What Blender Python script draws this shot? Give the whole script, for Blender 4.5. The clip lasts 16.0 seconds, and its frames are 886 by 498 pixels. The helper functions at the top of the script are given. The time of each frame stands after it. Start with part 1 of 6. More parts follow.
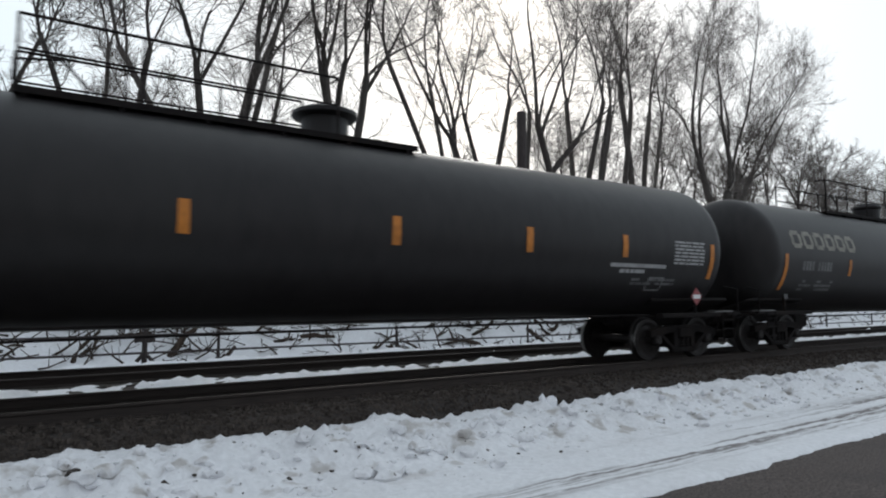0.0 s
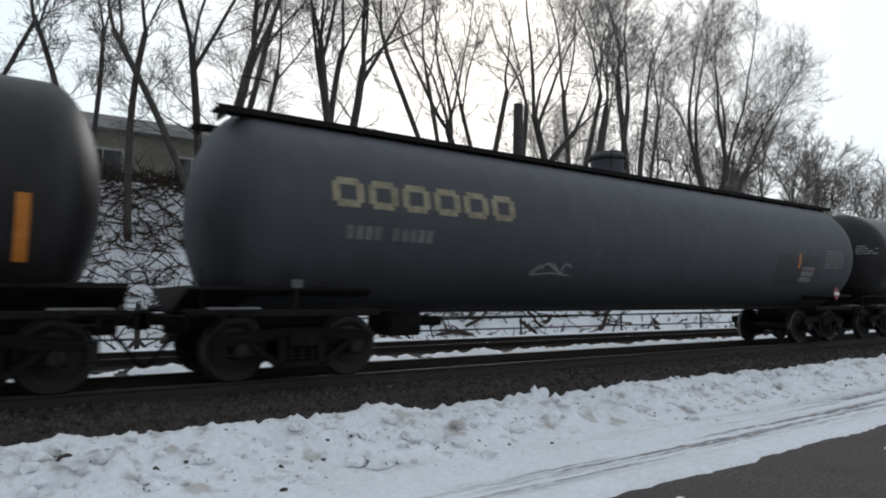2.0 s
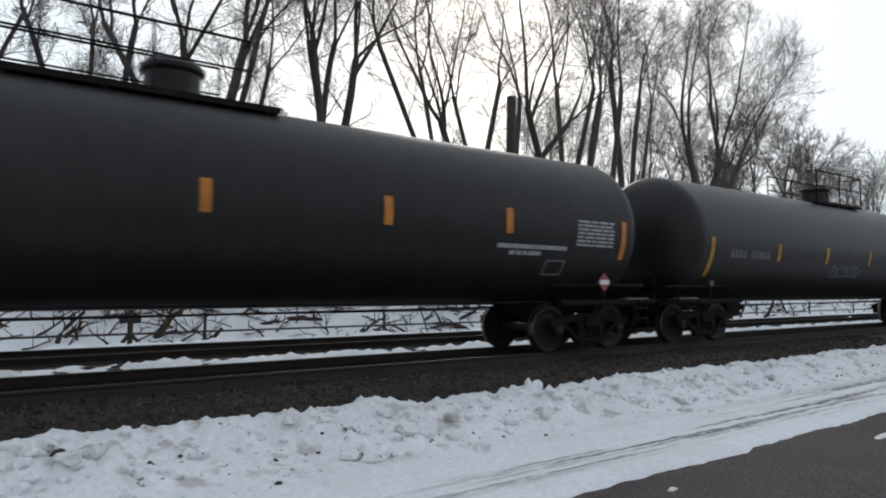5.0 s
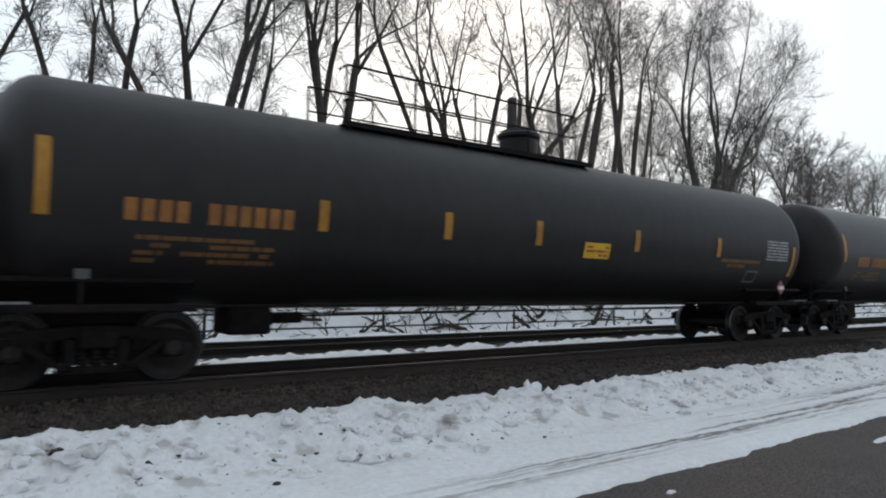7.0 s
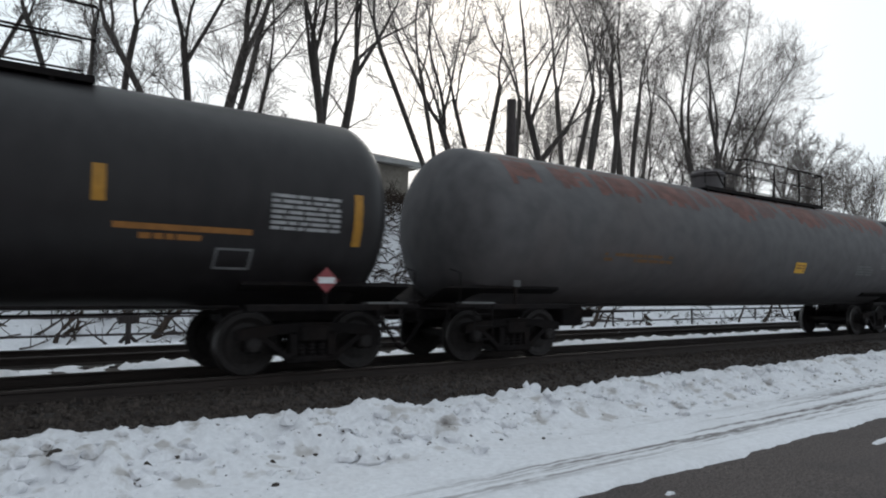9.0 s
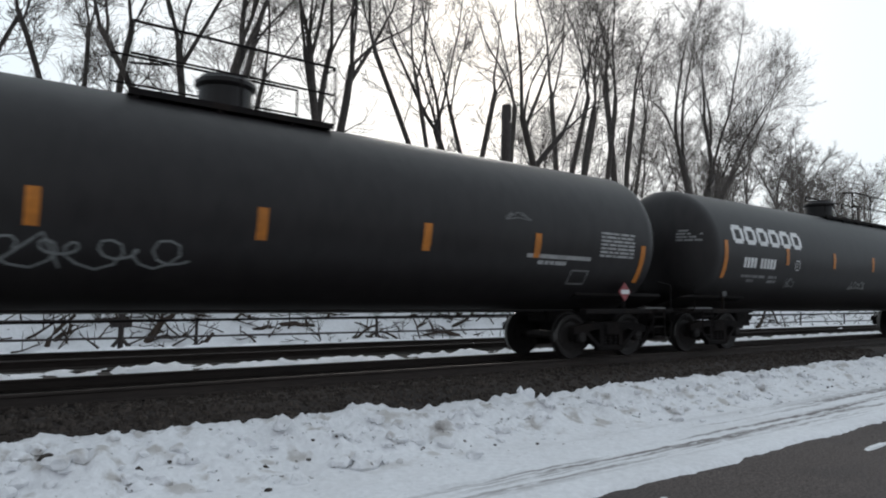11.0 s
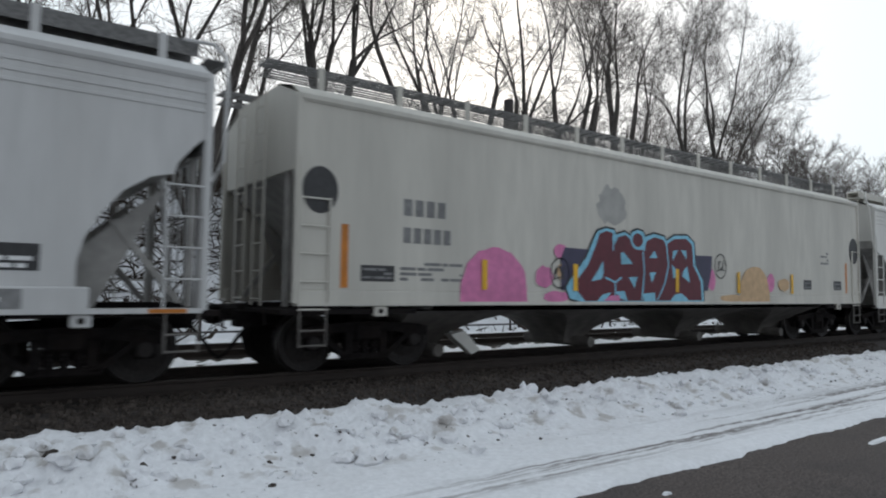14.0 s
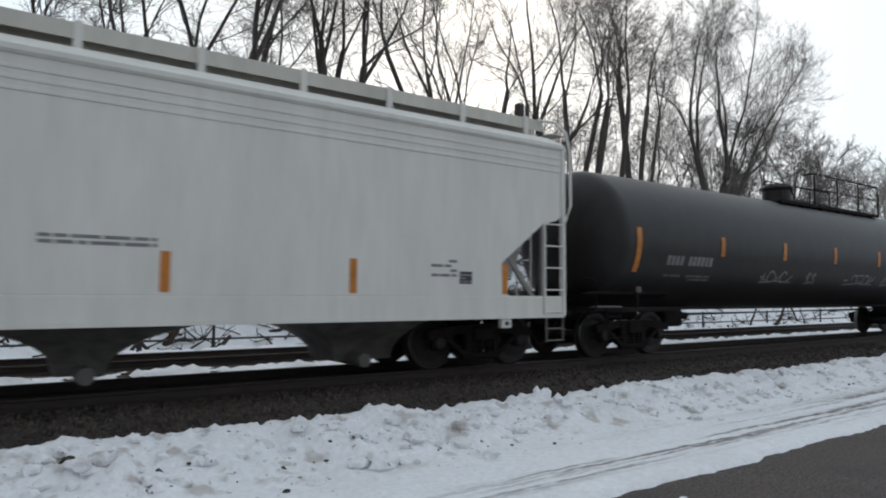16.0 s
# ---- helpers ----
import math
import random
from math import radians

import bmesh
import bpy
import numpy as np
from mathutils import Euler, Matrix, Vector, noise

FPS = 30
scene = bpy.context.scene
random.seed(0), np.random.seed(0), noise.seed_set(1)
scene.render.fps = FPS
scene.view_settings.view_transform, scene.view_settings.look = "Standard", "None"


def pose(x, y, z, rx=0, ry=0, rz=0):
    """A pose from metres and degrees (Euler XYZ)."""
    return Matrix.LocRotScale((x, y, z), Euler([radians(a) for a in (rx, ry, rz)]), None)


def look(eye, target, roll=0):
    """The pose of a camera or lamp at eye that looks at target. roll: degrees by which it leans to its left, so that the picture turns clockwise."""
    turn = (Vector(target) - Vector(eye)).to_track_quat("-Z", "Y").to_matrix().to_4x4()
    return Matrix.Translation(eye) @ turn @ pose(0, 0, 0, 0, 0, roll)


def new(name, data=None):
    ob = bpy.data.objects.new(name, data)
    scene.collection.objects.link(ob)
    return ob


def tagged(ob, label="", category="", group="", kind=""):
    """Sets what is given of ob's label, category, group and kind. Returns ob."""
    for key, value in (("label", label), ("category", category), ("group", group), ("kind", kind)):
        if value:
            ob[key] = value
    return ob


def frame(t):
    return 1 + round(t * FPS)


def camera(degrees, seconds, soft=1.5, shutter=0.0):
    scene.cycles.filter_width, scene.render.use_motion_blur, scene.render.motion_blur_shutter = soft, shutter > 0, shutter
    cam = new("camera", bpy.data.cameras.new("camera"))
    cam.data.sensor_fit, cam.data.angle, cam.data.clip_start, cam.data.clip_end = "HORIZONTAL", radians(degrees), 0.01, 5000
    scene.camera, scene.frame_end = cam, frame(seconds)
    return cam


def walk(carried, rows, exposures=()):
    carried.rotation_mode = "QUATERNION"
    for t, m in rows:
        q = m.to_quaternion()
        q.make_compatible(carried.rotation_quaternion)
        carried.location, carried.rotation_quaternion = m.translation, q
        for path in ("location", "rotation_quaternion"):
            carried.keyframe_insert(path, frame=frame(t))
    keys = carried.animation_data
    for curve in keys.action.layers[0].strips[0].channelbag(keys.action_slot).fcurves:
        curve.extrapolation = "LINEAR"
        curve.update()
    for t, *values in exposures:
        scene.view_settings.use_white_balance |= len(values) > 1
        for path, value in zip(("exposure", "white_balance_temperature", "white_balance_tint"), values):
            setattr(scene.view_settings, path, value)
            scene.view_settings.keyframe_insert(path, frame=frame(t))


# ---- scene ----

cam = camera(68.1, 16.0, soft=2.0, shutter=0.12)
PATH = [
    (0.0, pose(0, 0, 1.284, 94.621, 0.221, -34.618)),
    (0.5, pose(0, 0, 1.284, 94.383, 0.070, -34.808)),
    (1.0, pose(0, 0, 1.284, 93.961, -0.271, -34.991)),
    (1.5, pose(0, 0, 1.284, 93.854, -0.327, -35.211)),
    (2.0, pose(0, 0, 1.284, 93.824, -0.616, -35.150)),
    (2.5, pose(0, 0, 1.284, 93.424, -0.448, -35.234)),
    (3.0, pose(0, 0, 1.284, 93.050, -0.257, -35.210)),
    (3.5, pose(0, 0, 1.284, 93.124, -0.090, -35.332)),
    (4.0, pose(0, 0, 1.284, 93.056, -0.222, -35.563)),
    (6.5, pose(0, 0, 1.284, 93.517, -0.503, -35.667)),
    (7.0, pose(0, 0, 1.284, 93.346, -0.716, -35.730)),
    (7.5, pose(0, 0, 1.284, 93.388, -0.924, -35.783)),
    (8.0, pose(0, 0, 1.284, 93.337, -0.995, -35.738)),
    (8.5, pose(0, 0, 1.284, 93.309, -0.795, -35.880)),
    (9.0, pose(0, 0, 1.284, 93.444, -0.781, -35.801)),
    (11.5, pose(0, 0, 1.284, 93.969, -1.003, -36.345)),
    (12.0, pose(0, 0, 1.284, 94.033, -0.964, -36.271)),
    (12.5, pose(0, 0, 1.284, 93.903, -0.898, -36.303)),
    (13.0, pose(0, 0, 1.284, 93.616, -0.552, -36.636)),
    (13.5, pose(0, 0, 1.284, 93.335, -0.556, -36.525)),
    (14.0, pose(0, 0, 1.284, 93.477, -0.796, -36.056)),
    (14.5, pose(0, 0, 1.284, 93.437, -0.695, -36.173)),
    (15.0, pose(0, 0, 1.284, 93.489, -0.174, -35.371)),
    (15.5, pose(0, 0, 1.284, 93.722, -0.145, -34.897)),
    (16.0, pose(0, 0, 1.284, 93.886, -0.358, -34.992)),
]

walk(cam, PATH)

# ---- light: thick bright overcast, the sun behind the haze over the trees ----
SPEED = 16.25          # the train's speed, metres a second, towards -x
TRACK_Y = 10.07        # centre line of the near track
TRACK2_Y = 14.17       # centre line of the far track
SUN_AZ, SUN_EL = 39.0, 24.0

world = bpy.data.worlds.new("overcast")
scene.world = world
world.use_nodes = True
wn = world.node_tree.nodes
wl = world.node_tree.links
wn.clear()
sky = wn.new("ShaderNodeTexSky")
sky.sky_type = "NISHITA"
sky.sun_disc = False
sky.sun_elevation = radians(SUN_EL)
sky.sun_rotation = radians(SUN_AZ)
sky.air_density, sky.dust_density, sky.ozone_density = 1.0, 6.0, 1.0
sky_bg = wn.new("ShaderNodeBackground")
sky_bg.inputs["Strength"].default_value = 0.006
wl.new(sky.outputs[0], sky_bg.inputs["Color"])
cloud_bg = wn.new("ShaderNodeBackground")
# the cloud sheet is brightest round the hidden sun and dims smoothly away from it
toward = wn.new("ShaderNodeVectorMath")
toward.operation = "DOT_PRODUCT"
toward.inputs[1].default_value = (math.sin(radians(SUN_AZ)) * math.cos(radians(SUN_EL)), math.cos(radians(SUN_AZ)) * math.cos(radians(SUN_EL)), math.sin(radians(SUN_EL)))
sky_co = wn.new("ShaderNodeTexCoord")
wl.new(sky_co.outputs["Generated"], toward.inputs[0])
glow = wn.new("ShaderNodeMapRange")
glow.inputs["From Min"].default_value, glow.inputs["From Max"].default_value = -1.0, 0.95
glow.inputs["To Min"].default_value, glow.inputs["To Max"].default_value = 0.0, 1.0
wl.new(toward.outputs["Value"], glow.inputs["Value"])
cloud = wn.new("ShaderNodeValToRGB")
cloud.color_ramp.elements[0].color = (0.33, 0.335, 0.345, 1)
cloud.color_ramp.elements[1].color = (0.90, 0.94, 0.955, 1)
mid = cloud.color_ramp.elements.new(0.72)
mid.color = (0.66, 0.75, 0.82, 1)
high = cloud.color_ramp.elements.new(0.92)
high.color = (0.80, 0.90, 0.95, 1)
wl.new(glow.outputs[0], cloud.inputs["Fac"])
wl.new(cloud.outputs["Color"], cloud_bg.inputs["Color"])
cloud_bg.inputs["Strength"].default_value = 1.0
add = wn.new("ShaderNodeAddShader")
wout = wn.new("ShaderNodeOutputWorld")
wl.new(sky_bg.outputs[0], add.inputs[0])
wl.new(cloud_bg.outputs[0], add.inputs[1])
wl.new(add.outputs[0], wout.inputs["Surface"])

sun = new("sun", bpy.data.lights.new("sun", "SUN"))
sun.data.energy, sun.data.angle, sun.data.color = 0.9, radians(14), (1.0, 0.97, 0.92)
az, el = radians(SUN_AZ), radians(SUN_EL)
sun.matrix_world = look((60 * math.sin(az), 60 * math.cos(az), 60 * math.tan(el)), (0, 0, 0))
scene.view_settings.exposure = 0.06
scene.view_settings.use_white_balance = True
scene.view_settings.white_balance_temperature, scene.view_settings.white_balance_tint = 6400, 11


# ---- materials ----
def material(name, base, rough=0.7, metal=0.0, grain=(8.0, 0.25), stain=(0.6, 0.25), tint=None, bump=0.0,
             bump_scale=60.0, stretch=(1, 1, 1), vary=0.0, spec=0.5):
    """A worn surface: base colour varied at two scales, towards tint in the stains, with a fine relief."""
    m = bpy.data.materials.new(name)
    m.use_nodes = True
    n, l = m.node_tree.nodes, m.node_tree.links
    b = n["Principled BSDF"]
    b.inputs["Roughness"].default_value = rough
    b.inputs["Metallic"].default_value = metal
    b.inputs["Specular IOR Level"].default_value = spec
    co = n.new("ShaderNodeTexCoord")
    mp = n.new("ShaderNodeMapping")
    mp.inputs["Scale"].default_value = stretch
    l.new(co.outputs["Object"], mp.inputs["Vector"])
    fine, wide = n.new("ShaderNodeTexNoise"), n.new("ShaderNodeTexNoise")
    for t, s in ((fine, grain[0]), (wide, stain[0])):
        t.inputs["Scale"].default_value = s
        t.inputs["Detail"].default_value = 6
        l.new(mp.outputs[0], t.inputs["Vector"])
    dark = tuple(c * (1 - grain[1]) for c in base)
    lite = tuple(min(1, c * (1 + grain[1])) for c in base)
    r = n.new("ShaderNodeValToRGB")
    r.color_ramp.elements[0].position, r.color_ramp.elements[1].position = 0.32, 0.68
    r.color_ramp.elements[0].color, r.color_ramp.elements[1].color = (*dark, 1), (*lite, 1)
    l.new(fine.outputs["Fac"], r.inputs["Fac"])
    mix = n.new("ShaderNodeMix")
    mix.data_type = "RGBA"
    r2 = n.new("ShaderNodeValToRGB")
    r2.color_ramp.elements[0].position, r2.color_ramp.elements[1].position = 0.48, 0.72
    r2.color_ramp.elements[1].color = (stain[1] * 2, stain[1] * 2, stain[1] * 2, 1)
    l.new(wide.outputs["Fac"], r2.inputs["Fac"])
    l.new(r2.outputs["Color"], mix.inputs["Factor"])
    l.new(r.outputs["Color"], mix.inputs["A"])
    mix.inputs["B"].default_value = (*(tint or tuple(c * 0.5 for c in base)), 1)
    out = mix.outputs["Result"]
    if vary:
        info, hsv, rng = n.new("ShaderNodeObjectInfo"), n.new("ShaderNodeHueSaturation"), n.new("ShaderNodeMapRange")
        rng.inputs["To Min"].default_value, rng.inputs["To Max"].default_value = 1 - vary, 1 + vary
        l.new(info.outputs["Random"], rng.inputs["Value"])
        l.new(rng.outputs[0], hsv.inputs["Value"])
        l.new(out, hsv.inputs["Color"])
        out = hsv.outputs["Color"]
    l.new(out, b.inputs["Base Color"])
    if bump:
        bn, bt = n.new("ShaderNodeBump"), n.new("ShaderNodeTexNoise")
        bt.inputs["Scale"].default_value, bt.inputs["Detail"].default_value = bump_scale, 5
        bn.inputs["Strength"].default_value, bn.inputs["Distance"].default_value = bump, 0.02
        l.new(mp.outputs[0], bt.inputs["Vector"])
        l.new(bt.outputs["Fac"], bn.inputs["Height"])
        l.new(bn.outputs["Normal"], b.inputs["Normal"])
    return m


SNOW = material("snow", (0.80, 0.81, 0.835), 0.85, grain=(14, 0.06), stain=(1.6, 0.16), tint=(0.42, 0.41, 0.40), bump=0.6, bump_scale=14)
ASPHALT = material("asphalt", (0.072, 0.056, 0.050), 0.85, grain=(38, 0.75), stain=(1.1, 0.35), tint=(0.036, 0.030, 0.030), bump=0.9, bump_scale=55)
BALLAST = material("ballast", (0.044, 0.035, 0.030), 0.95, grain=(26, 0.6), stain=(1.2, 0.3), tint=(0.02, 0.018, 0.018), bump=1.0, bump_scale=34)
STONE = material("ballast_stone", (0.066, 0.055, 0.048), 0.95, grain=(9, 0.5), stain=(3, 0.3), bump=0.3, spec=0.2)
TIE = material("creosoted_wood", (0.03, 0.024, 0.02), 0.9, grain=(20, 0.5), stretch=(8, 1, 8), bump=0.5, vary=0.3)
RAIL_STEEL = material("rail_steel", (0.035, 0.026, 0.022), 0.8, 0.0, grain=(30, 0.3), stain=(2, 0.3), stretch=(0.1, 1, 1))
RAIL_TOP = material("polished_rail", (0.10, 0.085, 0.078), 0.7, 1.0, grain=(40, 0.1), stretch=(0.1, 1, 1))
BARK = material("bark", (0.062, 0.053, 0.048), 0.95, grain=(14, 0.4), stain=(1.5, 0.3), tint=(0.09, 0.085, 0.075), stretch=(2, 2, 0.4), bump=0.6, vary=0.25)
TWIG = material("twig", (0.14, 0.125, 0.115), 0.95, grain=(6, 0.3), vary=0.25, spec=0.2)
BRUSH = material("dead_brush", (0.060, 0.045, 0.036), 0.95, grain=(6, 0.4), spec=0.2)
TANK_BLACK = material("black_tank_paint", (0.0150, 0.0130, 0.0136), 0.46, spec=0.32, grain=(5, 0.25), stain=(0.45, 0.25), tint=(0.024, 0.023, 0.022), stretch=(1, 1, 0.45), vary=0.12)
TANK_SOOT = material("sooty_tank_paint", (0.0118, 0.0102, 0.0106), 0.5, spec=0.32, grain=(5, 0.3), stain=(0.4, 0.3), tint=(0.021, 0.019, 0.019), stretch=(1, 1, 0.4), vary=0.12)
TANK_BLUE = material("faded_blue_grey_paint", (0.038, 0.040, 0.048), 0.6, grain=(4, 0.2), stain=(0.5, 0.25), tint=(0.027, 0.028, 0.033), stretch=(1, 1, 0.4))
TANK_RUST = material("grey_rust_streaked_paint", (0.078, 0.074, 0.076), 0.7, grain=(4, 0.2), stain=(0.5, 0.25), tint=(0.088, 0.066, 0.060), stretch=(0.7, 1, 0.7))
REPAINT = material("patch_of_newer_paint", (0.026, 0.026, 0.030), 0.5, spec=0.3, grain=(5, 0.2), stain=(0.8, 0.3))
UNDER = material("grimy_underframe", (0.011, 0.009, 0.009), 0.9, spec=0.2, grain=(12, 0.4), stain=(2, 0.3), tint=(0.022, 0.015, 0.012), bump=0.3)
WHEEL_STEEL = material("brown_wheel_steel", (0.022, 0.018, 0.017), 0.7, 0.2, grain=(18, 0.4), stain=(3, 0.3), bump=0.2)
TREAD = material("worn_wheel_tread", (0.16, 0.155, 0.15), 0.4, 1.0, grain=(30, 0.2))
HOPPER_GREY = material("light_grey_hopper_paint", (0.53, 0.53, 0.525), 0.6, grain=(4, 0.06), stain=(0.5, 0.14), tint=(0.38, 0.37, 0.35), stretch=(1.6, 1, 0.3))
HOPPER_WARM = material("weathered_warm_grey_paint", (0.57, 0.55, 0.495), 0.65, grain=(4, 0.07), stain=(0.5, 0.2), tint=(0.31, 0.30, 0.27), stretch=(1.6, 1, 0.3))
HOPPER_WHITE = material("clean_pale_grey_paint", (0.66, 0.65, 0.61), 0.5, grain=(4, 0.05), stain=(0.5, 0.10), tint=(0.41, 0.41, 0.39), stretch=(1.6, 1, 0.3))
# hopper paint darkened: the shade at the car ends is put into this colour
HOPPER_SHADED = material("shade_toned_slope_paint", (0.32, 0.31, 0.295), 0.75, grain=(5, 0.15), stain=(0.8, 0.3))
# darker grey for the bays, outlet pipes and sill steps
HOPPER_LOW = material("darker_lower_paint", (0.15, 0.14, 0.13), 0.8, grain=(4, 0.25), stain=(0.8, 0.35), tint=(0.06, 0.05, 0.045))
GRATING = material("galvanised_grating", (0.17, 0.168, 0.165), 0.6, 0.2, grain=(25, 0.35), stain=(1.2, 0.3))
PRINT = material("dull_white_print", (0.33, 0.33, 0.33), 0.7, grain=(9, 0.2), stain=(2, 0.35))
ORANGE = material("orange_reflector", (0.50, 0.17, 0.016), 0.5, grain=(12, 0.15), stain=(2, 0.3))
YELLOW = material("yellow_reflector", (0.40, 0.19, 0.014), 0.5, grain=(12, 0.15), stain=(2, 0.3))
LABEL_YELLOW = material("yellow_panel", (0.75, 0.42, 0.02), 0.5, grain=(12, 0.1), stain=(2, 0.2))
WHITE = material("white_lettering", (0.72, 0.72, 0.72), 0.6, grain=(9, 0.1), stain=(2, 0.2))
FADED = material("faded_cream_lettering", (0.22, 0.21, 0.18), 0.7, grain=(9, 0.25), stain=(2, 0.4))
FADED_GOLD = material("faded_gold_lettering", (0.24, 0.21, 0.14), 0.7, grain=(9, 0.25), stain=(2, 0.4))
DIM = material("dim_grey_lettering", (0.13, 0.13, 0.13), 0.7, grain=(9, 0.25), stain=(2, 0.4))
GOLD = material("orange_lettering", (0.30, 0.125, 0.024), 0.6, grain=(9, 0.15), stain=(2, 0.3))
DIM_GOLD = material("dim_orange_lettering", (0.16, 0.075, 0.022), 0.7, grain=(9, 0.2), stain=(2, 0.3))
RED = material("red_placard", (0.26, 0.05, 0.055), 0.5, grain=(9, 0.1))
BLACK_MARK = material("black_marking", (0.035, 0.035, 0.037), 0.6, grain=(9, 0.2))
GREY_MARK = material("grey_marking", (0.20, 0.20, 0.20), 0.6, grain=(9, 0.2))
RUST = material("rust_patch", (0.10, 0.06, 0.035), 0.9, grain=(9, 0.4))
SIDING = material("taupe_siding", (0.36, 0.33, 0.285), 0.8, grain=(6, 0.15), stain=(0.6, 0.2))
SHINGLE = material("dark_shingles", (0.085, 0.080, 0.080), 0.9, grain=(10, 0.4), stain=(1, 0.3), bump=0.5)
FASCIA = material("white_fascia", (0.55, 0.55, 0.54), 0.6, grain=(6, 0.1))
GLASS_DARK = material("window_glass", (0.03, 0.035, 0.04), 0.08, grain=(3, 0.1), spec=0.8)
POST_WOOD = material("dark_post", (0.045, 0.036, 0.034), 0.9, grain=(8, 0.4), stretch=(3, 3, 0.4), bump=0.4)


def ploughed_snow():
    """Snow with gritty clumps on the ridge and long dirty streaks where tyres ran."""
    m = material("ploughed_snow", (0.74, 0.745, 0.765), 0.85, grain=(16, 0.07), stain=(1.4, 0.12), tint=(0.55, 0.54, 0.54), bump=0.9, bump_scale=16)
    n, l = m.node_tree.nodes, m.node_tree.links
    b = n["Principled BSDF"]
    base = b.inputs["Base Color"].links[0].from_socket
    co = n["Texture Coordinate"]
    sep = n.new("ShaderNodeSeparateXYZ")
    l.new(co.outputs["Object"], sep.inputs[0])

    def ramp(socket, lo, hi):
        r = n.new("ShaderNodeMapRange")
        r.inputs["From Min"].default_value, r.inputs["From Max"].default_value = lo, hi
        l.new(socket, r.inputs["Value"])
        return r.outputs[0]

    def times(a, c):
        k = n.new("ShaderNodeMath")
        k.operation = "MULTIPLY"
        l.new(a, k.inputs[0])
        l.new(c, k.inputs[1])
        return k.outputs[0]

    def tex(scale, stretch, detail=5):
        mp, t = n.new("ShaderNodeMapping"), n.new("ShaderNodeTexNoise")
        mp.inputs["Scale"].default_value = stretch
        l.new(co.outputs["Object"], mp.inputs["Vector"])
        l.new(mp.outputs[0], t.inputs["Vector"])
        t.inputs["Scale"].default_value, t.inputs["Detail"].default_value = scale, detail
        return t.outputs["Fac"]

    y = sep.outputs["Y"]
    streaks = times(times(ramp(tex(1.0, (0.22, 9.0, 1)), 0.46, 0.55), ramp(tex(9.0, (0.5, 2.0, 1)), 0.30, 0.50)), times(times(ramp(y, 4.2, 4.4), ramp(y, 5.6, 5.2)), ramp(tex(1.0, (0.07, 2.2, 1), 2), 0.46, 0.56)))
    grit = times(ramp(tex(3.2, (1, 1, 1), 9), 0.56, 0.66), times(ramp(y, 5.3, 5.8), ramp(y, 7.3, 6.9)))
    specks = times(ramp(tex(13.0, (1, 1, 1), 3), 0.68, 0.72), ramp(y, 4.9, 5.6))
    out = base
    for mask, colour in ((streaks, (0.20, 0.185, 0.18)), (grit, (0.47, 0.45, 0.435)), (specks, (0.13, 0.115, 0.105))):
        mix = n.new("ShaderNodeMix")
        mix.data_type = "RGBA"
        l.new(mask, mix.inputs["Factor"])
        l.new(out, mix.inputs["A"])
        mix.inputs["B"].default_value = (*colour, 1)
        out = mix.outputs["Result"]
    l.new(out, b.inputs["Base Color"])
    return m


PLOUGHED = ploughed_snow()


def paint(name, colour):
    return material(name, colour, 0.55, grain=(7, 0.12), stain=(1.5, 0.15))


SPRAY_BLUE = paint("sky_blue_spray", (0.05, 0.26, 0.42))
SPRAY_LIGHT = paint("pale_blue_spray", (0.22, 0.52, 0.68))
SPRAY_MAROON = paint("maroon_spray", (0.105, 0.012, 0.024))
SPRAY_NAVY = paint("dark_violet_spray", (0.045, 0.042, 0.085))
SPRAY_PINK = paint("pink_spray", (0.62, 0.19, 0.38))
SPRAY_PEACH = paint("peach_spray", (0.57, 0.38, 0.21))
SPRAY_YELLOW = paint("yellow_spray", (0.50, 0.42, 0.05))
SPRAY_OLIVE = paint("olive_spray", (0.24, 0.23, 0.06))
SPRAY_WHITE = paint("white_scribble", (0.22, 0.22, 0.215))
SPRAY_DIM = paint("thin_white_scribble", (0.21, 0.22, 0.22))


# ---- mesh helpers ----
def mesh_of(name, verts, faces, mats, index=None, smooth=False):
    me = bpy.data.meshes.new(name)
    me.from_pydata([tuple(v) for v in verts], [], [tuple(f) for f in faces])
    for m in (mats if isinstance(mats, (list, tuple)) else [mats]):
        me.materials.append(m)
    if index is not None:
        me.polygons.foreach_set("material_index", np.asarray(index, dtype=np.int32))
    if smooth:
        me.polygons.foreach_set("use_smooth", np.ones(len(me.polygons), dtype=bool))
    me.update()
    return me


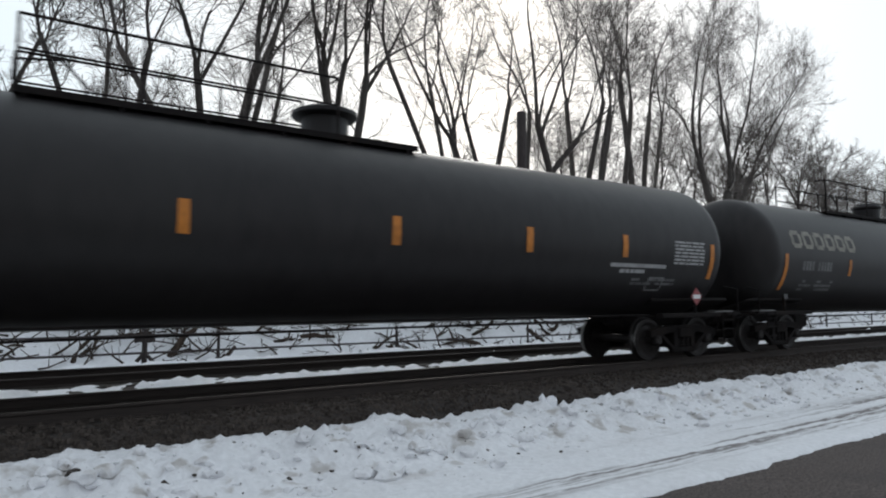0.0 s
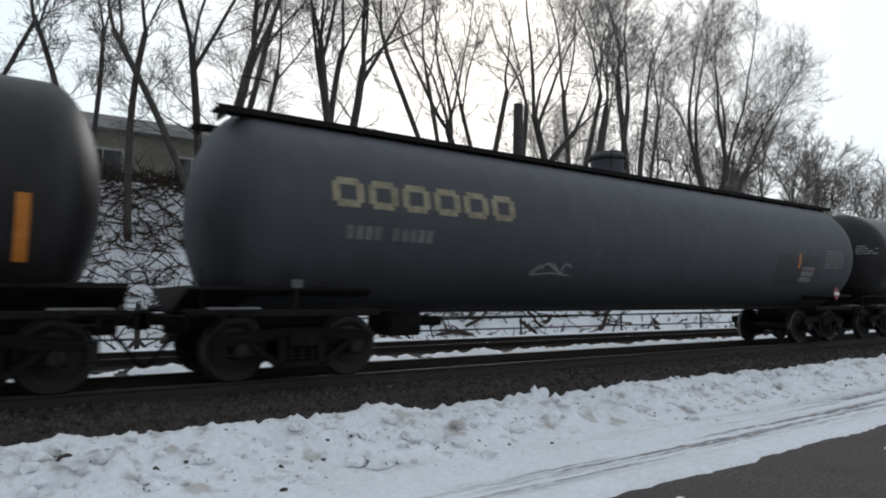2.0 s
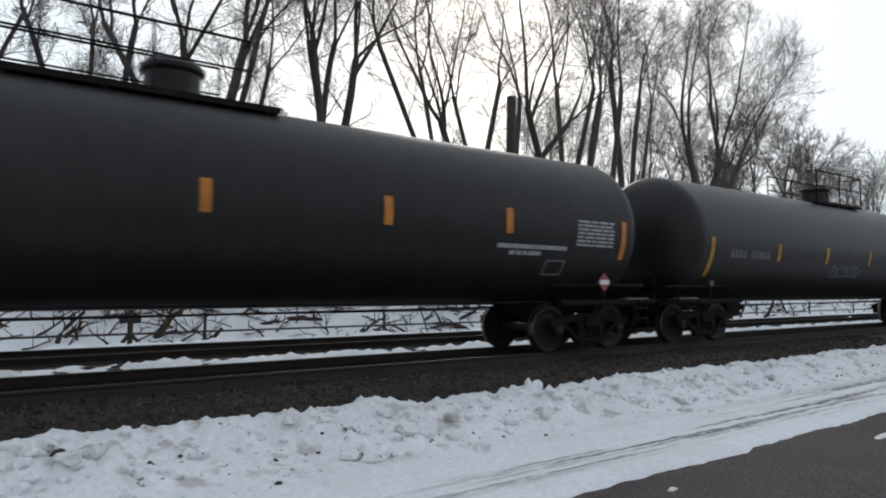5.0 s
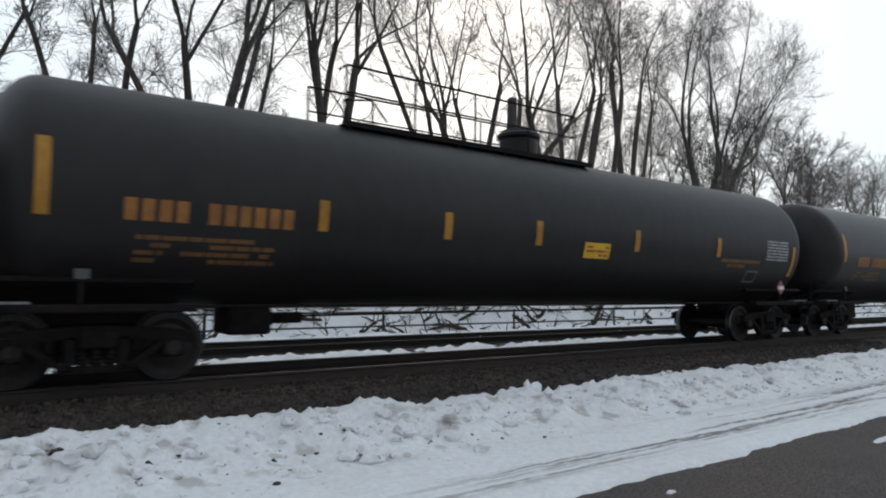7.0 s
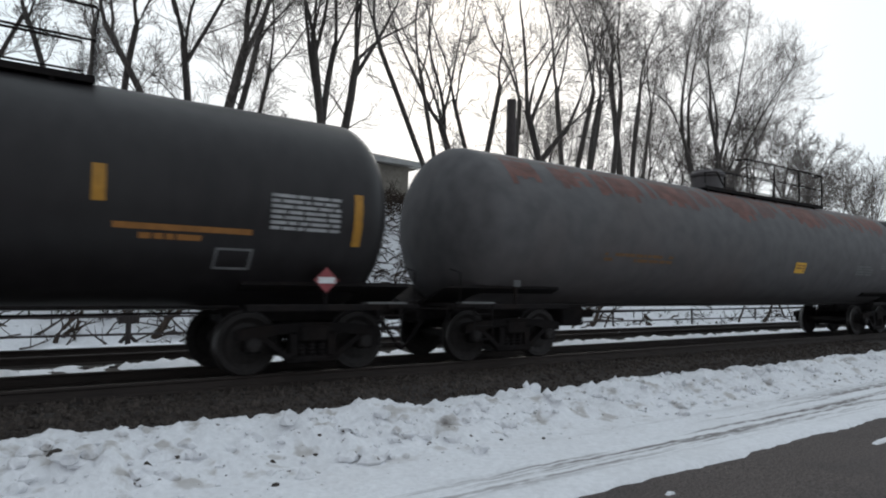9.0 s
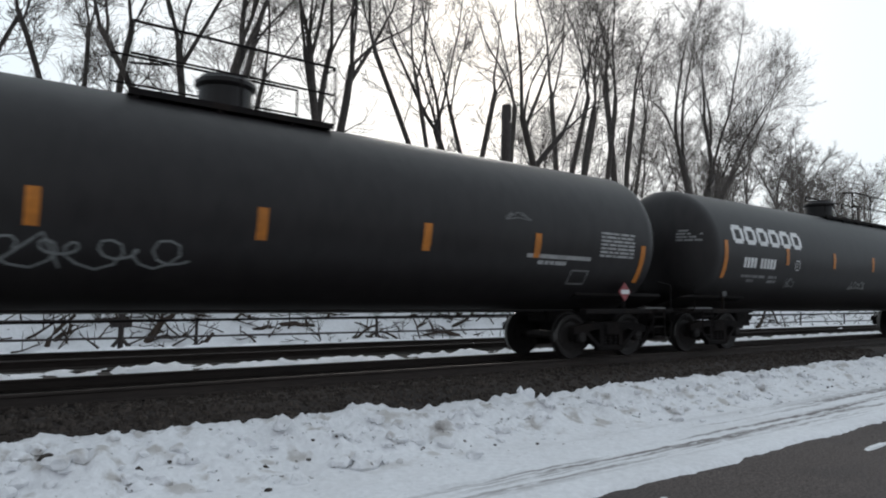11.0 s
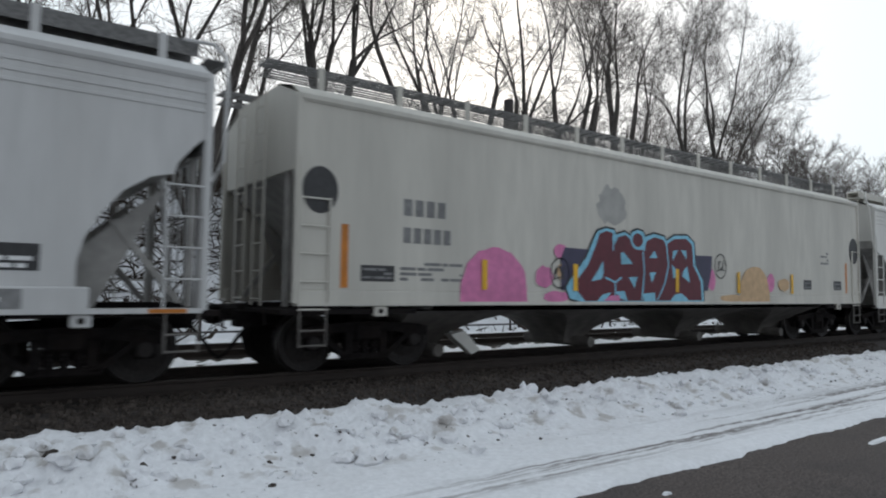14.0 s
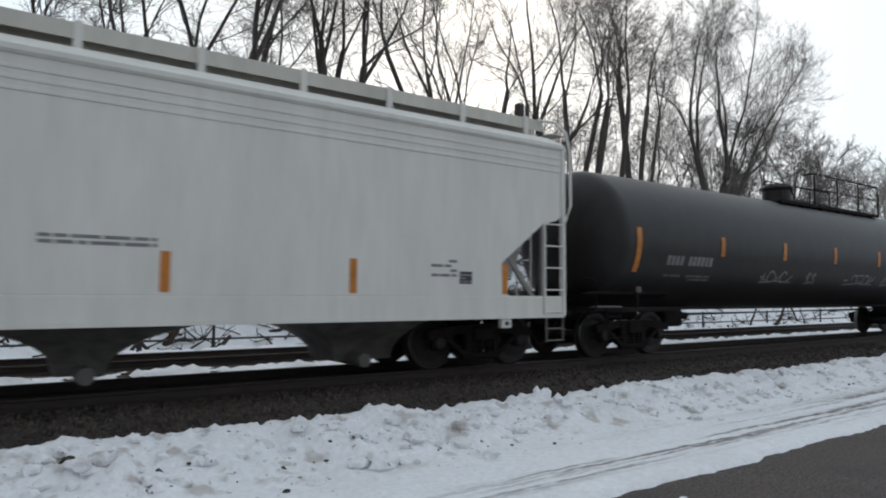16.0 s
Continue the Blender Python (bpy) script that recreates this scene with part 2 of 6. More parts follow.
class Geo:
    """Collects verts and faces of one mesh."""

    def __init__(self):
        self.v, self.f = [], []

    def add(self, verts, faces):
        o = len(self.v)
        self.v += [tuple(p) for p in verts]
        self.f += [tuple(i + o for i in f) for f in faces]
        return self

    def box(self, x0, x1, y0, y1, z0, z1, bevel=0.0):
        b = min(bevel, abs(x1 - x0) / 3, abs(y1 - y0) / 3, abs(z1 - z0) / 3)
        if b <= 0:
            v = [(x, y, z) for x in (x0, x1) for y in (y0, y1) for z in (z0, z1)]
            return self.add(v, [(0, 1, 3, 2), (4, 6, 7, 5), (0, 4, 5, 1), (2, 3, 7, 6), (0, 2, 6, 4), (1, 5, 7, 3)])
        rings = []
        for z, i in ((z0, b), (z0 + b, 0), (z1 - b, 0), (z1, b)):
            c = b if i == 0 else b * 1.6
            rings.append([(x0 + i, y0 + c, z), (x0 + c, y0 + i, z), (x1 - c, y0 + i, z), (x1 - i, y0 + c, z),
                          (x1 - i, y1 - c, z), (x1 - c, y1 - i, z), (x0 + c, y1 - i, z), (x0 + i, y1 - c, z)])
        v = [p for r in rings for p in r]
        f = [(k * 8 + j, k * 8 + (j + 1) % 8, k * 8 + 8 + (j + 1) % 8, k * 8 + 8 + j) for k in range(3) for j in range(8)]
        f += [tuple(range(7, -1, -1)), tuple(range(24, 32))]
        return self.add(v, f)

    def tube(self, pts, r, sides=6, r_end=None, caps=True):
        pts = [Vector(p) for p in pts]
        n = len(pts)
        v = []
        for i, p in enumerate(pts):
            d = (pts[min(i + 1, n - 1)] - pts[max(i - 1, 0)]).normalized()
            a = d.cross(Vector((0, 0, 1)) if abs(d.z) < 0.9 else Vector((1, 0, 0))).normalized()
            b = d.cross(a)
            rr = r + ((r_end if r_end is not None else r) - r) * i / max(1, n - 1)
            v += [p + (a * math.cos(t) + b * math.sin(t)) * rr for t in [2 * math.pi * k / sides for k in range(sides)]]
        f = [(i * sides + k, i * sides + (k + 1) % sides, (i + 1) * sides + (k + 1) % sides, (i + 1) * sides + k)
             for i in range(n - 1) for k in range(sides)]
        if caps:
            f += [tuple(range(sides - 1, -1, -1)), tuple(range((n - 1) * sides, n * sides))]
        return self.add(v, f)

    def lathe_y(self, cx, cz, prof, sides=28):
        """A turned form about an axle along y: prof is a list of (y, radius)."""
        v = []
        for y, r in prof:
            v += [(cx + r * math.cos(2 * math.pi * k / sides), y, cz + r * math.sin(2 * math.pi * k / sides)) for k in range(sides)]
        f = [(i * sides + k, i * sides + (k + 1) % sides, (i + 1) * sides + (k + 1) % sides, (i + 1) * sides + k)
             for i in range(len(prof) - 1) for k in range(sides)]
        return self.add(v, f)

    def prism(self, outline, y0, y1):
        """An outline in x and z, drawn out along y."""
        n = len(outline)
        v = [(x, y0, z) for x, z in outline] + [(x, y1, z) for x, z in outline]
        f = [tuple(range(n)), tuple(range(2 * n - 1, n - 1, -1))]
        f += [(i, i + n, (i + 1) % n + n, (i + 1) % n) for i in range(n)]
        return self.add(v, f)


def part(name, geo, mat, parent=None, label="", smooth=False, kind=""):
    me = geo if isinstance(geo, bpy.types.Mesh) else mesh_of(name, geo.v, geo.f, mat, smooth=smooth)
    ob = new(name, me)
    ob.parent = parent
    if label or kind:
        tagged(ob, label, kind=kind)
    return ob


def thing(name, label, category, group="", kind=""):
    return tagged(new(name), label, category, group, kind)


def fbm(x, y, s, seed=0.0, octaves=4):
    return noise.fractal(Vector((x * s + seed * 17.3, y * s - seed * 9.1, seed)), 0.8, 2.0, octaves)


# ---- ground, road, snowbank, track bed ----
def ground_height(x, y):
    """The lie of the land: road level, the track bed, then a wooded bank behind the tracks."""
    z = -0.47
    if y > 17.5:
        top = 5.3 - 2.6 * min(1, max(0, (x - 30) / 90))
        k = min(1, (y - 17.5) / 9.5)
        z += (top + 0.47) * (k * k * (3 - 2 * k))
        if y > 27:
            z += min(1.5, (y - 27) * 0.02)
        z += 0.25 * fbm(x, y, 0.25, 2) * min(1, (y - 17.5) / 4)
    return z


def spread(a, b, step):
    return list(np.arange(a, b, step))


def grid(name, xs, ys, height, mat, smooth=True):
    v = [(x, y, height(x, y)) for y in ys for x in xs]
    w = len(xs)
    f = [(j * w + i, j * w + i + 1, (j + 1) * w + i + 1, (j + 1) * w + i) for j in range(len(ys) - 1) for i in range(w - 1)]
    return new(name, mesh_of(name, v, f, mat, smooth=smooth))


far_x = [-3000, -1000, -400, -200, -100, -60, -40] + spread(-30, 90, 1.0) + [100, 120, 150, 200, 300, 600, 1200, 3000]
far_y = [-3000, -600, -100, -20, 0, 6, 10, 14, 16.5] + spread(17.2, 30, 0.7) + [32, 36, 42, 60, 100, 200, 500, 1500, 3000]
ground = tagged(grid("ground", far_x, far_y, lambda x, y: ground_height(x, y) - (0.25 if y < 16 else 0.0), SNOW),
                "snow-covered ground rising to a wooded bank", "ground", kind="structure")


def road_height(x, y):
    return -0.45 + 0.012 * fbm(x, y, 0.8, 5)


road = tagged(grid("road", [-400, -100, -30] + spread(-12, 40, 0.5) + [60, 120, 400], [-14, -10, -6, -3] + spread(-1, 4.9, 0.3), road_height, ASPHALT),
              "dark bare asphalt road beside the snowbank", "road", kind="structure")


def bank_height(x, y):
    """Ploughed snow: a thin rutted sheet over the road's edge, then a lumpy ridge towards the track."""
    edge = 3.89 + 0.010 * max(0, min(40, x)) + 0.05 * fbm(x, 0, 0.8, 7) + 0.04 * fbm(x, 0, 4, 8)
    z = -0.405 + 0.012 * fbm(x, y, 3, 9)
    z -= max(0, min(1, (edge - y) / 0.25)) * 0.18
    for ry, wd, dp in ((4.62, 0.10, 0.030), (4.95, 0.13, 0.035), (5.22, 0.09, 0.022)):
        o = (y - ry - 0.05 * math.sin(x * 0.31)) / wd
        z -= dp * math.exp(-o * o) * (0.6 + 0.5 * fbm(x, ry, 1.2, 3))
    k = max(0, min(1, (y - 5.55) / 1.35))
    lump = 0.09 * fbm(x, y, 1.3, 11) + 0.11 * abs(fbm(x, y, 2.6, 12)) - 0.05 * abs(fbm(x, y, 5.5, 16)) + 0.022 * fbm(x, y, 8, 13)
    lump += 0.06 * max(0.0, fbm(x, y, 4.3, 17) - 0.15)
    crest = 0.22 + 0.10 * min(1, max(0, (4.5 - x) / 4)) + 0.05 * fbm(x, 1, 0.35, 14)
    z += (k * k * (3 - 2 * k)) * crest + lump * min(1, k * 2.2) * 0.9
    fall = max(0, (y - 7.0 - 0.12 * fbm(x, 4, 1.4, 15)) / 0.35)
    return z - 0.35 * fall * fall if fall < 2 else z - 1.4


snowbank = grid("snowbank", [-200, -60, -25, -12, -8] + spread(-6, -1, 0.1) + spread(-1, 12, 0.055) + spread(12, 14, 0.08) + spread(14, 30, 0.14) + spread(30, 60, 0.5) + [70, 90, 130, 200, 400],
                spread(3.60, 5.4, 0.06) + spread(5.4, 7.9, 0.045), bank_height, PLOUGHED)
tagged(snowbank, "ploughed lumpy snowbank with tyre ruts along the road", "snowbank", kind="structure")


def bed_height(x, y):
    rise = min(1, max(0, (y - 7.3) / 1.0))
    fall = min(1, max(0, (y - 15.6) / 1.2))
    mid = 0.10 * math.exp(-((y - 12.1) / 0.5) ** 2)
    return -0.47 + 0.29 * (rise - fall) - mid + 0.02 * fbm(x, y, 3, 31) + 0.018 * fbm(x, y, 11, 32)


track_bed = tagged(grid("track_bed", [-400, -150, -60, -30, -15] + spread(-8, 16, 0.16) + spread(16, 60, 0.5) + [70, 90, 130, 200, 400, 800],
                        spread(7.0, 9.6, 0.1) + spread(9.6, 17, 0.22), bed_height, BALLAST),
                   "dark stone ballast bed under two railway tracks", "track bed", kind="structure")


def strip_height(y0, y1, lift, seed):
    def h(x, y):
        e = min(y - y0, y1 - y)
        return bed_height(x, y) + lift * min(1, e / 0.35) - 0.055 + 0.09 * fbm(x, y, 1.1, seed) + 0.075 * fbm(x, y, 6, seed + 1)
    return h


for y0, y1, lift, seed in ((10.90, 13.15, 0.11, 41), (13.6, 14.75, 0.05, 45), (15.0, 17.6, 0.20, 48)):
    snow_strip = grid("snow_strip", [-200, -60, -20] + spread(-6, 40, 0.16) + [50, 70, 100, 200, 500], spread(y0, y1 + 0.01, 0.12),
                      strip_height(y0, y1, lift, seed), SNOW)
    tagged(snow_strip, "patchy snow lying on the ballast beside the rails", "snow", kind="stuff")


def scatter_stones(count, x0, x1, y0, y1, size, seed):
    rnd = random.Random(seed)
    g = Geo()
    for _ in range(count):
        x, y = x0 + (x1 - x0) * rnd.random() ** 1.5, rnd.uniform(y0, y1)
        z = bed_height(x, y)
        s = size * rnd.uniform(0.6, 1.5)
        a = rnd.random() * 6.28
        c = [(x + s * math.cos(a + k * 1.571) * rnd.uniform(0.7, 1.2), y + s * math.sin(a + k * 1.571) * rnd.uniform(0.7, 1.2), z - s * 0.3 + s * 0.2 * rnd.random()) for k in range(4)]
        t = [(x + 0.6 * (p[0] - x), y + 0.6 * (p[1] - y), z + s * rnd.uniform(0.5, 1.0)) for p in c]
        g.add(c + t, [(0, 1, 5, 4), (1, 2, 6, 5), (2, 3, 7, 6), (3, 0, 4, 7), (4, 5, 6, 7)])
    return g


road_snow = Geo()
for x, y, w, d, s in ((8.95, 3.34, 0.42, 0.06, 2), (4.95, 3.50, 0.07, 0.03, 4), (11.5, 3.2, 0.4, 0.08, 5)):
    r = random.Random(s)
    ring = [(x + w * math.cos(a / 12 * 6.283) * r.uniform(0.7, 1.2), y + d * math.sin(a / 12 * 6.283) * r.uniform(0.6, 1.3)) for a in range(12)]
    road_snow.add([(a, b, road_height(a, b) - 0.004) for a, b in ring] + [(x + 0.6 * (a - x), y + 0.6 * (b - y), road_height(a, b) + 0.018) for a, b in ring],
                  [(k, (k + 1) % 12, 12 + (k + 1) % 12, 12 + k) for k in range(12)] + [tuple(range(12, 24))])
tagged(part("road_snow", road_snow, SNOW), "small leftover patches of snow on the asphalt", "snow", kind="stuff")

stones = part("ballast_stones", scatter_stones(9000, -1.5, 22, 7.25, 9.3, 0.032, 3), STONE)
tagged(stones, "loose dark ballast stones along the track", "ballast stones", kind="stuff")


def rail_profile(y, top):
    w = [(-0.07, -0.17), (0.07, -0.17), (0.07, -0.158), (0.012, -0.135), (0.012, -0.045), (0.036, -0.03), (0.036, -0.006), (0.028, 0.0),
         (-0.028, 0.0), (-0.036, -0.006), (-0.036, -0.03), (-0.012, -0.045), (-0.012, -0.135), (-0.07, -0.158)]
    return [(y + a, top + b) for a, b in w]


def rail(y, top, shiny):
    pr = rail_profile(y, top)
    n = len(pr)
    xs = (-400, -100, -20, 0, 20, 60, 150, 800)
    v = [(x, a, b) for x in xs for a, b in pr]
    f = [(i * n + k, i * n + (k + 1) % n, (i + 1) * n + (k + 1) % n, (i + 1) * n + k) for i in range(len(xs) - 1) for k in range(n)]
    idx = [1 if k in (6, 7, 8) and shiny else 0 for i in range(len(xs) - 1) for k in range(n)]
    return mesh_of("rail", v, f, [RAIL_STEEL, RAIL_TOP], idx)


def tie_mesh():
    return mesh_of("tie", *(lambda g: (g.v, g.f))(Geo().box(-0.115, 0.115, -1.3, 1.3, -0.18, 0, 0.012)), TIE)


def track(cy, top, label, shiny, x0, x1):
    t = thing("track", label, "railway track", "parallel tracks", "structure")
    for s in (-0.72, 0.72):
        part("rail", rail(cy + s, top, shiny), None, t, "worn steel rail with a polished head" if shiny else "rusty steel rail")
    tie = tie_mesh()
    x = x0
    rnd = random.Random(int(cy))
    while x < x1:
        ob = new("tie", tie)
        ob.parent = t
        ob.location = (x, cy + rnd.uniform(-0.04, 0.04), top - 0.168)
        ob.rotation_euler = (0, 0, rnd.uniform(-0.02, 0.02))
        x += 0.51
    return t


track(TRACK_Y, 0.0, "worn main railway track on dark ballast", True, -6, 50)
track(TRACK2_Y, 0.0, "rusty second railway track edged with snow", False, -6, 50)


# ---- railway cars; each one's own space: x from its leading coupler, y across, z from the rail head ----
CAR = 19.67
R_TANK, Z_TANK = 1.53, 2.45
WHEELS = []            # (wheelset, its centre in the truck's space)


def wheelset_mesh():
    g = Geo()
    for s in (-1, 1):
        prof = [(-0.80, 0.0), (-0.80, 0.10), (-0.775, 0.12), (-0.765, 0.22), (-0.745, 0.30), (-0.79, 0.375), (-0.79, 0.445),
                (-0.775, 0.457), (-0.685, 0.465), (-0.675, 0.49), (-0.65, 0.485), (-0.645, 0.37), (-0.68, 0.30), (-0.70, 0.15), (-0.66, 0.09)]
        g.lathe_y(0, 0, [(s * y * -1 if s > 0 else y, r) for y, r in prof], 26)
    g.lathe_y(0, 0, [(-0.66, 0.085), (0.66, 0.085)], 12)
    for s in (-1, 1):
        g.lathe_y(0, 0, [(s * 0.80, 0.11), (s * 1.06, 0.11), (s * 1.08, 0.09), (s * 1.08, 0.0)], 14)
        for k in range(3):
            a = k * 2.094
            g.lathe_y(0.06 * math.cos(a), 0.06 * math.sin(a), [(s * 1.08, 0.018), (s * 1.10, 0.018), (s * 1.10, 0.0)], 6)
    idx = []
    ring = 26
    for s in range(2):
        for i in range(14):
            idx += [1 if i in (6, 7) else 0] * ring
    idx += [0] * (len(g.f) - len(idx))
    return mesh_of("wheelset", g.v, g.f, [WHEEL_STEEL, TREAD], idx, smooth=False)


WHEELSET = wheelset_mesh()


def side_frame_geo(s):
    """A cast side frame: arch over both boxes, dipped in the middle, with windows between."""
    g = Geo()
    y0, y1 = (s * 0.93, s * 1.07) if s > 0 else (s * 1.07, s * 0.93)
    top = [(-1.14, 0.52), (-1.14, 0.66), (-0.95, 0.70), (-0.55, 0.74), (0, 0.76), (0.55, 0.74), (0.95, 0.70), (1.14, 0.66), (1.14, 0.52),
           (0.80, 0.54), (0.55, 0.60), (-0.55, 0.60), (-0.80, 0.54)]
    g.prism(top, y0, y1)
    for k in (-1, 1):
        bar = [(0.72, 0.56), (0.84, 0.56), (0.40, 0.22), (0.26, 0.22)]
        g.prism([(k * a, b) for a, b in (bar if k > 0 else bar[::-1])], y0, y1)
        g.box(k * 0.30 - 0.06, k * 0.30 + 0.06, y0, y1, 0.28, 0.62)
        g.box(k * 0.889 - 0.14, k * 0.889 + 0.14, y0, y1, 0.34, 0.56, 0.03)
    g.box(-0.42, 0.42, y0, y1, 0.16, 0.27, 0.03)
    return g


def spring_geo(x, s):
    """A coil spring as one ribbed column."""
    n = 8
    prof = [(0.27, 0.06)] + [(0.285 + 0.0275 * j, 0.073 if j % 2 else 0.056) for j in range(8)] + [(0.50, 0.06)]
    v = [(x + r * math.cos(2 * math.pi * k / n), s * 1.0 + r * math.sin(2 * math.pi * k / n), z) for z, r in prof for k in range(n)]
    f = [(i * n + k, i * n + (k + 1) % n, (i + 1) * n + (k + 1) % n, (i + 1) * n + k) for i in range(len(prof) - 1) for k in range(n)]
    return v, f


FRAME_NEAR = mesh_of("side_frame", *(lambda g: (g.v, g.f))(side_frame_geo(-1)), UNDER)
FRAME_FAR = mesh_of("side_frame", *(lambda g: (g.v, g.f))(side_frame_geo(1)), UNDER)
SPRINGS = [mesh_of("spring", *spring_geo(x, s), UNDER) for s in (-1, 1) for x in (-0.16, 0.0, 0.16)]


def bolster_geo():
    g = Geo().box(-0.22, 0.22, -1.12, 1.12, 0.48, 0.72, 0.03)
    g.tube([(0, 0, 0.70), (0, 0, 0.86)], 0.2, 14)
    for k in (-1, 1):
        g.box(k * 0.45 - 0.05, k * 0.45 + 0.05, -0.9, 0.9, 0.30, 0.42)
        for s in (-1, 1):
            g.box(k * 0.40 - 0.03, k * 0.40 + 0.03, s * 0.66, s * 0.80, 0.28, 0.62)
    return g


BOLSTER = mesh_of("truck", *(lambda g: (g.v, g.f))(bolster_geo()), UNDER)


def truck(car, x):
    """A two-axle truck under a car; the bolster carries the frames, springs and wheelsets."""
    t = part("truck", BOLSTER, None, car, "grimy two-axle cast steel truck")
    t.location = (x, 0, 0)
    for me in (FRAME_NEAR, FRAME_FAR, *SPRINGS):
        part(me.name.split(".")[0], me, None, t)
    for dx in (-0.889, 0.889):
        w = part("wheelset", WHEELSET, None, t, "brown steel wheels with bright treads on one axle")
        w.location = (dx, 0, 0.457)
        WHEELS.append((w, dx))


def coupler_geo(x, s):
    """Draft sill, shank and knuckle at one end; s = -1 at the leading end."""
    g = Geo()
    a, b = sorted((x - s * 0.32, x - s * 1.1))
    g.box(a, b, -0.17, 0.17, 0.66, 1.02, 0.02)
    a, b = sorted((x - s * 0.05, x - s * 0.35))
    g.box(a, b, -0.09, 0.09, 0.78, 0.95, 0.02)
    a, b = sorted((x + s * 0.08, x - s * 0.12))
    g.box(a, b, -0.16, 0.12, 0.72, 1.0, 0.04)
    g.tube([(x - s * 0.25, -0.05, 0.80), (x - s * 0.15, -0.45, 0.92), (x - s * 0.3, -1.25, 0.95), (x - s * 0.3, -1.32, 0.75)], 0.018, 5)
    return g


def hose_geo(x, s):
    return Geo().tube([(x - s * 0.45, -0.35, 0.72), (x - s * 0.28, -0.36, 0.55), (x - s * 0.10, -0.34, 0.30), (x + s * 0.02, -0.30, 0.22)], 0.03, 6)


def on_tank(off):
    def place(x, z):
        d = max(-0.97 * R_TANK, min(0.97 * R_TANK, z - Z_TANK))
        return (x, -math.sqrt(R_TANK ** 2 - d * d) - off, z)
    return place


def on_head(off):
    """The leading head: the first value runs across the car."""
    def place(y, z):
        k = min(0.98, (y * y + (z - Z_TANK) ** 2) / R_TANK ** 2)
        return (0.60 + 0.72 * (1 - math.sqrt(1 - k)) - off, y, z)
    return place


def head_print(car):
    fine_print(Decal(on_head(0.008)), -1.32, -0.78, 2.62, 2.92, 4, 3, 0.8).fine("head_print", GREY_MARK, car, "short rows of fine print on the tank's end")


def on_side(off, y=-1.6):
    return lambda x, z: (x, y - off, z)


class Decal:
    """Paint lying on a surface: patches and strokes in x and z, laid on by place()."""

    def __init__(self, place):
        self.lay, self.g, self.k = place, Geo(), 0

    def place(self, x, z):
        a, b, c = self.lay(x, z)
        return (a, b - 0.0006 * self.k, c)

    def rect(self, x0, x1, z0, z1, slant=0.0):
        n = max(1, int((z1 - z0) / 0.12))
        v = []
        for i in range(n + 1):
            z = z0 + (z1 - z0) * i / n
            v += [self.place(x0 + slant * i / n, z), self.place(x1 + slant * i / n, z)]
        self.g.add(v, [(2 * i, 2 * i + 1, 2 * i + 3, 2 * i + 2) for i in range(n)])
        return self

    def ring(self, x0, x1, z0, z1, t, gap=None):
        """A hollow block with clipped corners; gap leaves one side open."""
        c = min(x1 - x0, z1 - z0) * 0.16
        self.rect(x0 + c, x1 - c, z1 - t, z1)
        self.rect(x0 + c, x1 - c, z0, z0 + t)
        self.rect(x0, x0 + t * 1.15, z0 + c, z1 - c)
        if gap != "right":
            self.rect(x1 - t * 1.15, x1, z0 + c, z1 - c)
        return self

    def stroke(self, pts, w):
        self.k += 1
        pts = [Vector(p) for p in pts]
        fine = []
        for a, b in zip(pts, pts[1:]):
            k = max(1, int((b - a).length / 0.15))
            fine += [a.lerp(b, i / k) for i in range(k)]
        fine.append(pts[-1])
        v = []
        for i, p in enumerate(fine):
            d = (fine[min(i + 1, len(fine) - 1)] - fine[max(i - 1, 0)]).normalized()
            q = Vector((-d.y, d.x)) * w / 2
            v += [self.place(*(p + q)), self.place(*(p - q))]
        self.g.add(v, [(2 * i, 2 * i + 2, 2 * i + 3, 2 * i + 1) for i in range(len(fine) - 1)])
        return self

    def blob(self, pts):
        """A filled outline."""
        self.k += 1
        self.g.add([self.place(x, z) for x, z in pts], [tuple(range(len(pts)))])
        return self

    def disc(self, pts):
        """A filled round outline, bent to the surface."""
        cx, cz = sum(p[0] for p in pts) / len(pts), sum(p[1] for p in pts) / len(pts)
        n = len(pts)
        v = [self.place(cx, cz)]
        for k in (0.35, 0.7, 1.0):
            v += [self.place(cx + (x - cx) * k, cz + (z - cz) * k) for x, z in pts]
        f = [(0, 1 + i, 1 + (i + 1) % n) for i in range(n)]
        for r in range(2):
            f += [(1 + r * n + i, 1 + r * n + n + i, 1 + r * n + n + (i + 1) % n, 1 + r * n + (i + 1) % n) for i in range(n)]
        self.g.add(v, f)
        return self

    def oval(self, cx, cz, rx, rz, n=14, wob=0.0, seed=0):
        r = random.Random(seed)
        return self.disc([(cx + rx * math.cos(2 * math.pi * i / n) * (1 + r.uniform(-wob, wob)), cz + rz * math.sin(2 * math.pi * i / n) * (1 + r.uniform(-wob, wob))) for i in range(n)])

    def fine(self, name, mat, car, label=""):
        return part(name, self.g, mat, car, label, kind="stuff")

    def done(self, name, mat, car, label=""):
        return part(name, self.g, mat, car, label)


def chars(place, x0, x1, z0, z1, n, mat, car, skip=()):
    """A line of n character-sized bars, each one a piece of its own."""
    p = (x1 - x0) / n
    for i in range(n):
        if i not in skip:
            a, b = x0 + i * p, x0 + (i + 0.74) * p
            Decal(place).rect(a, b, z0, z1).done("number_bar", mat, car)


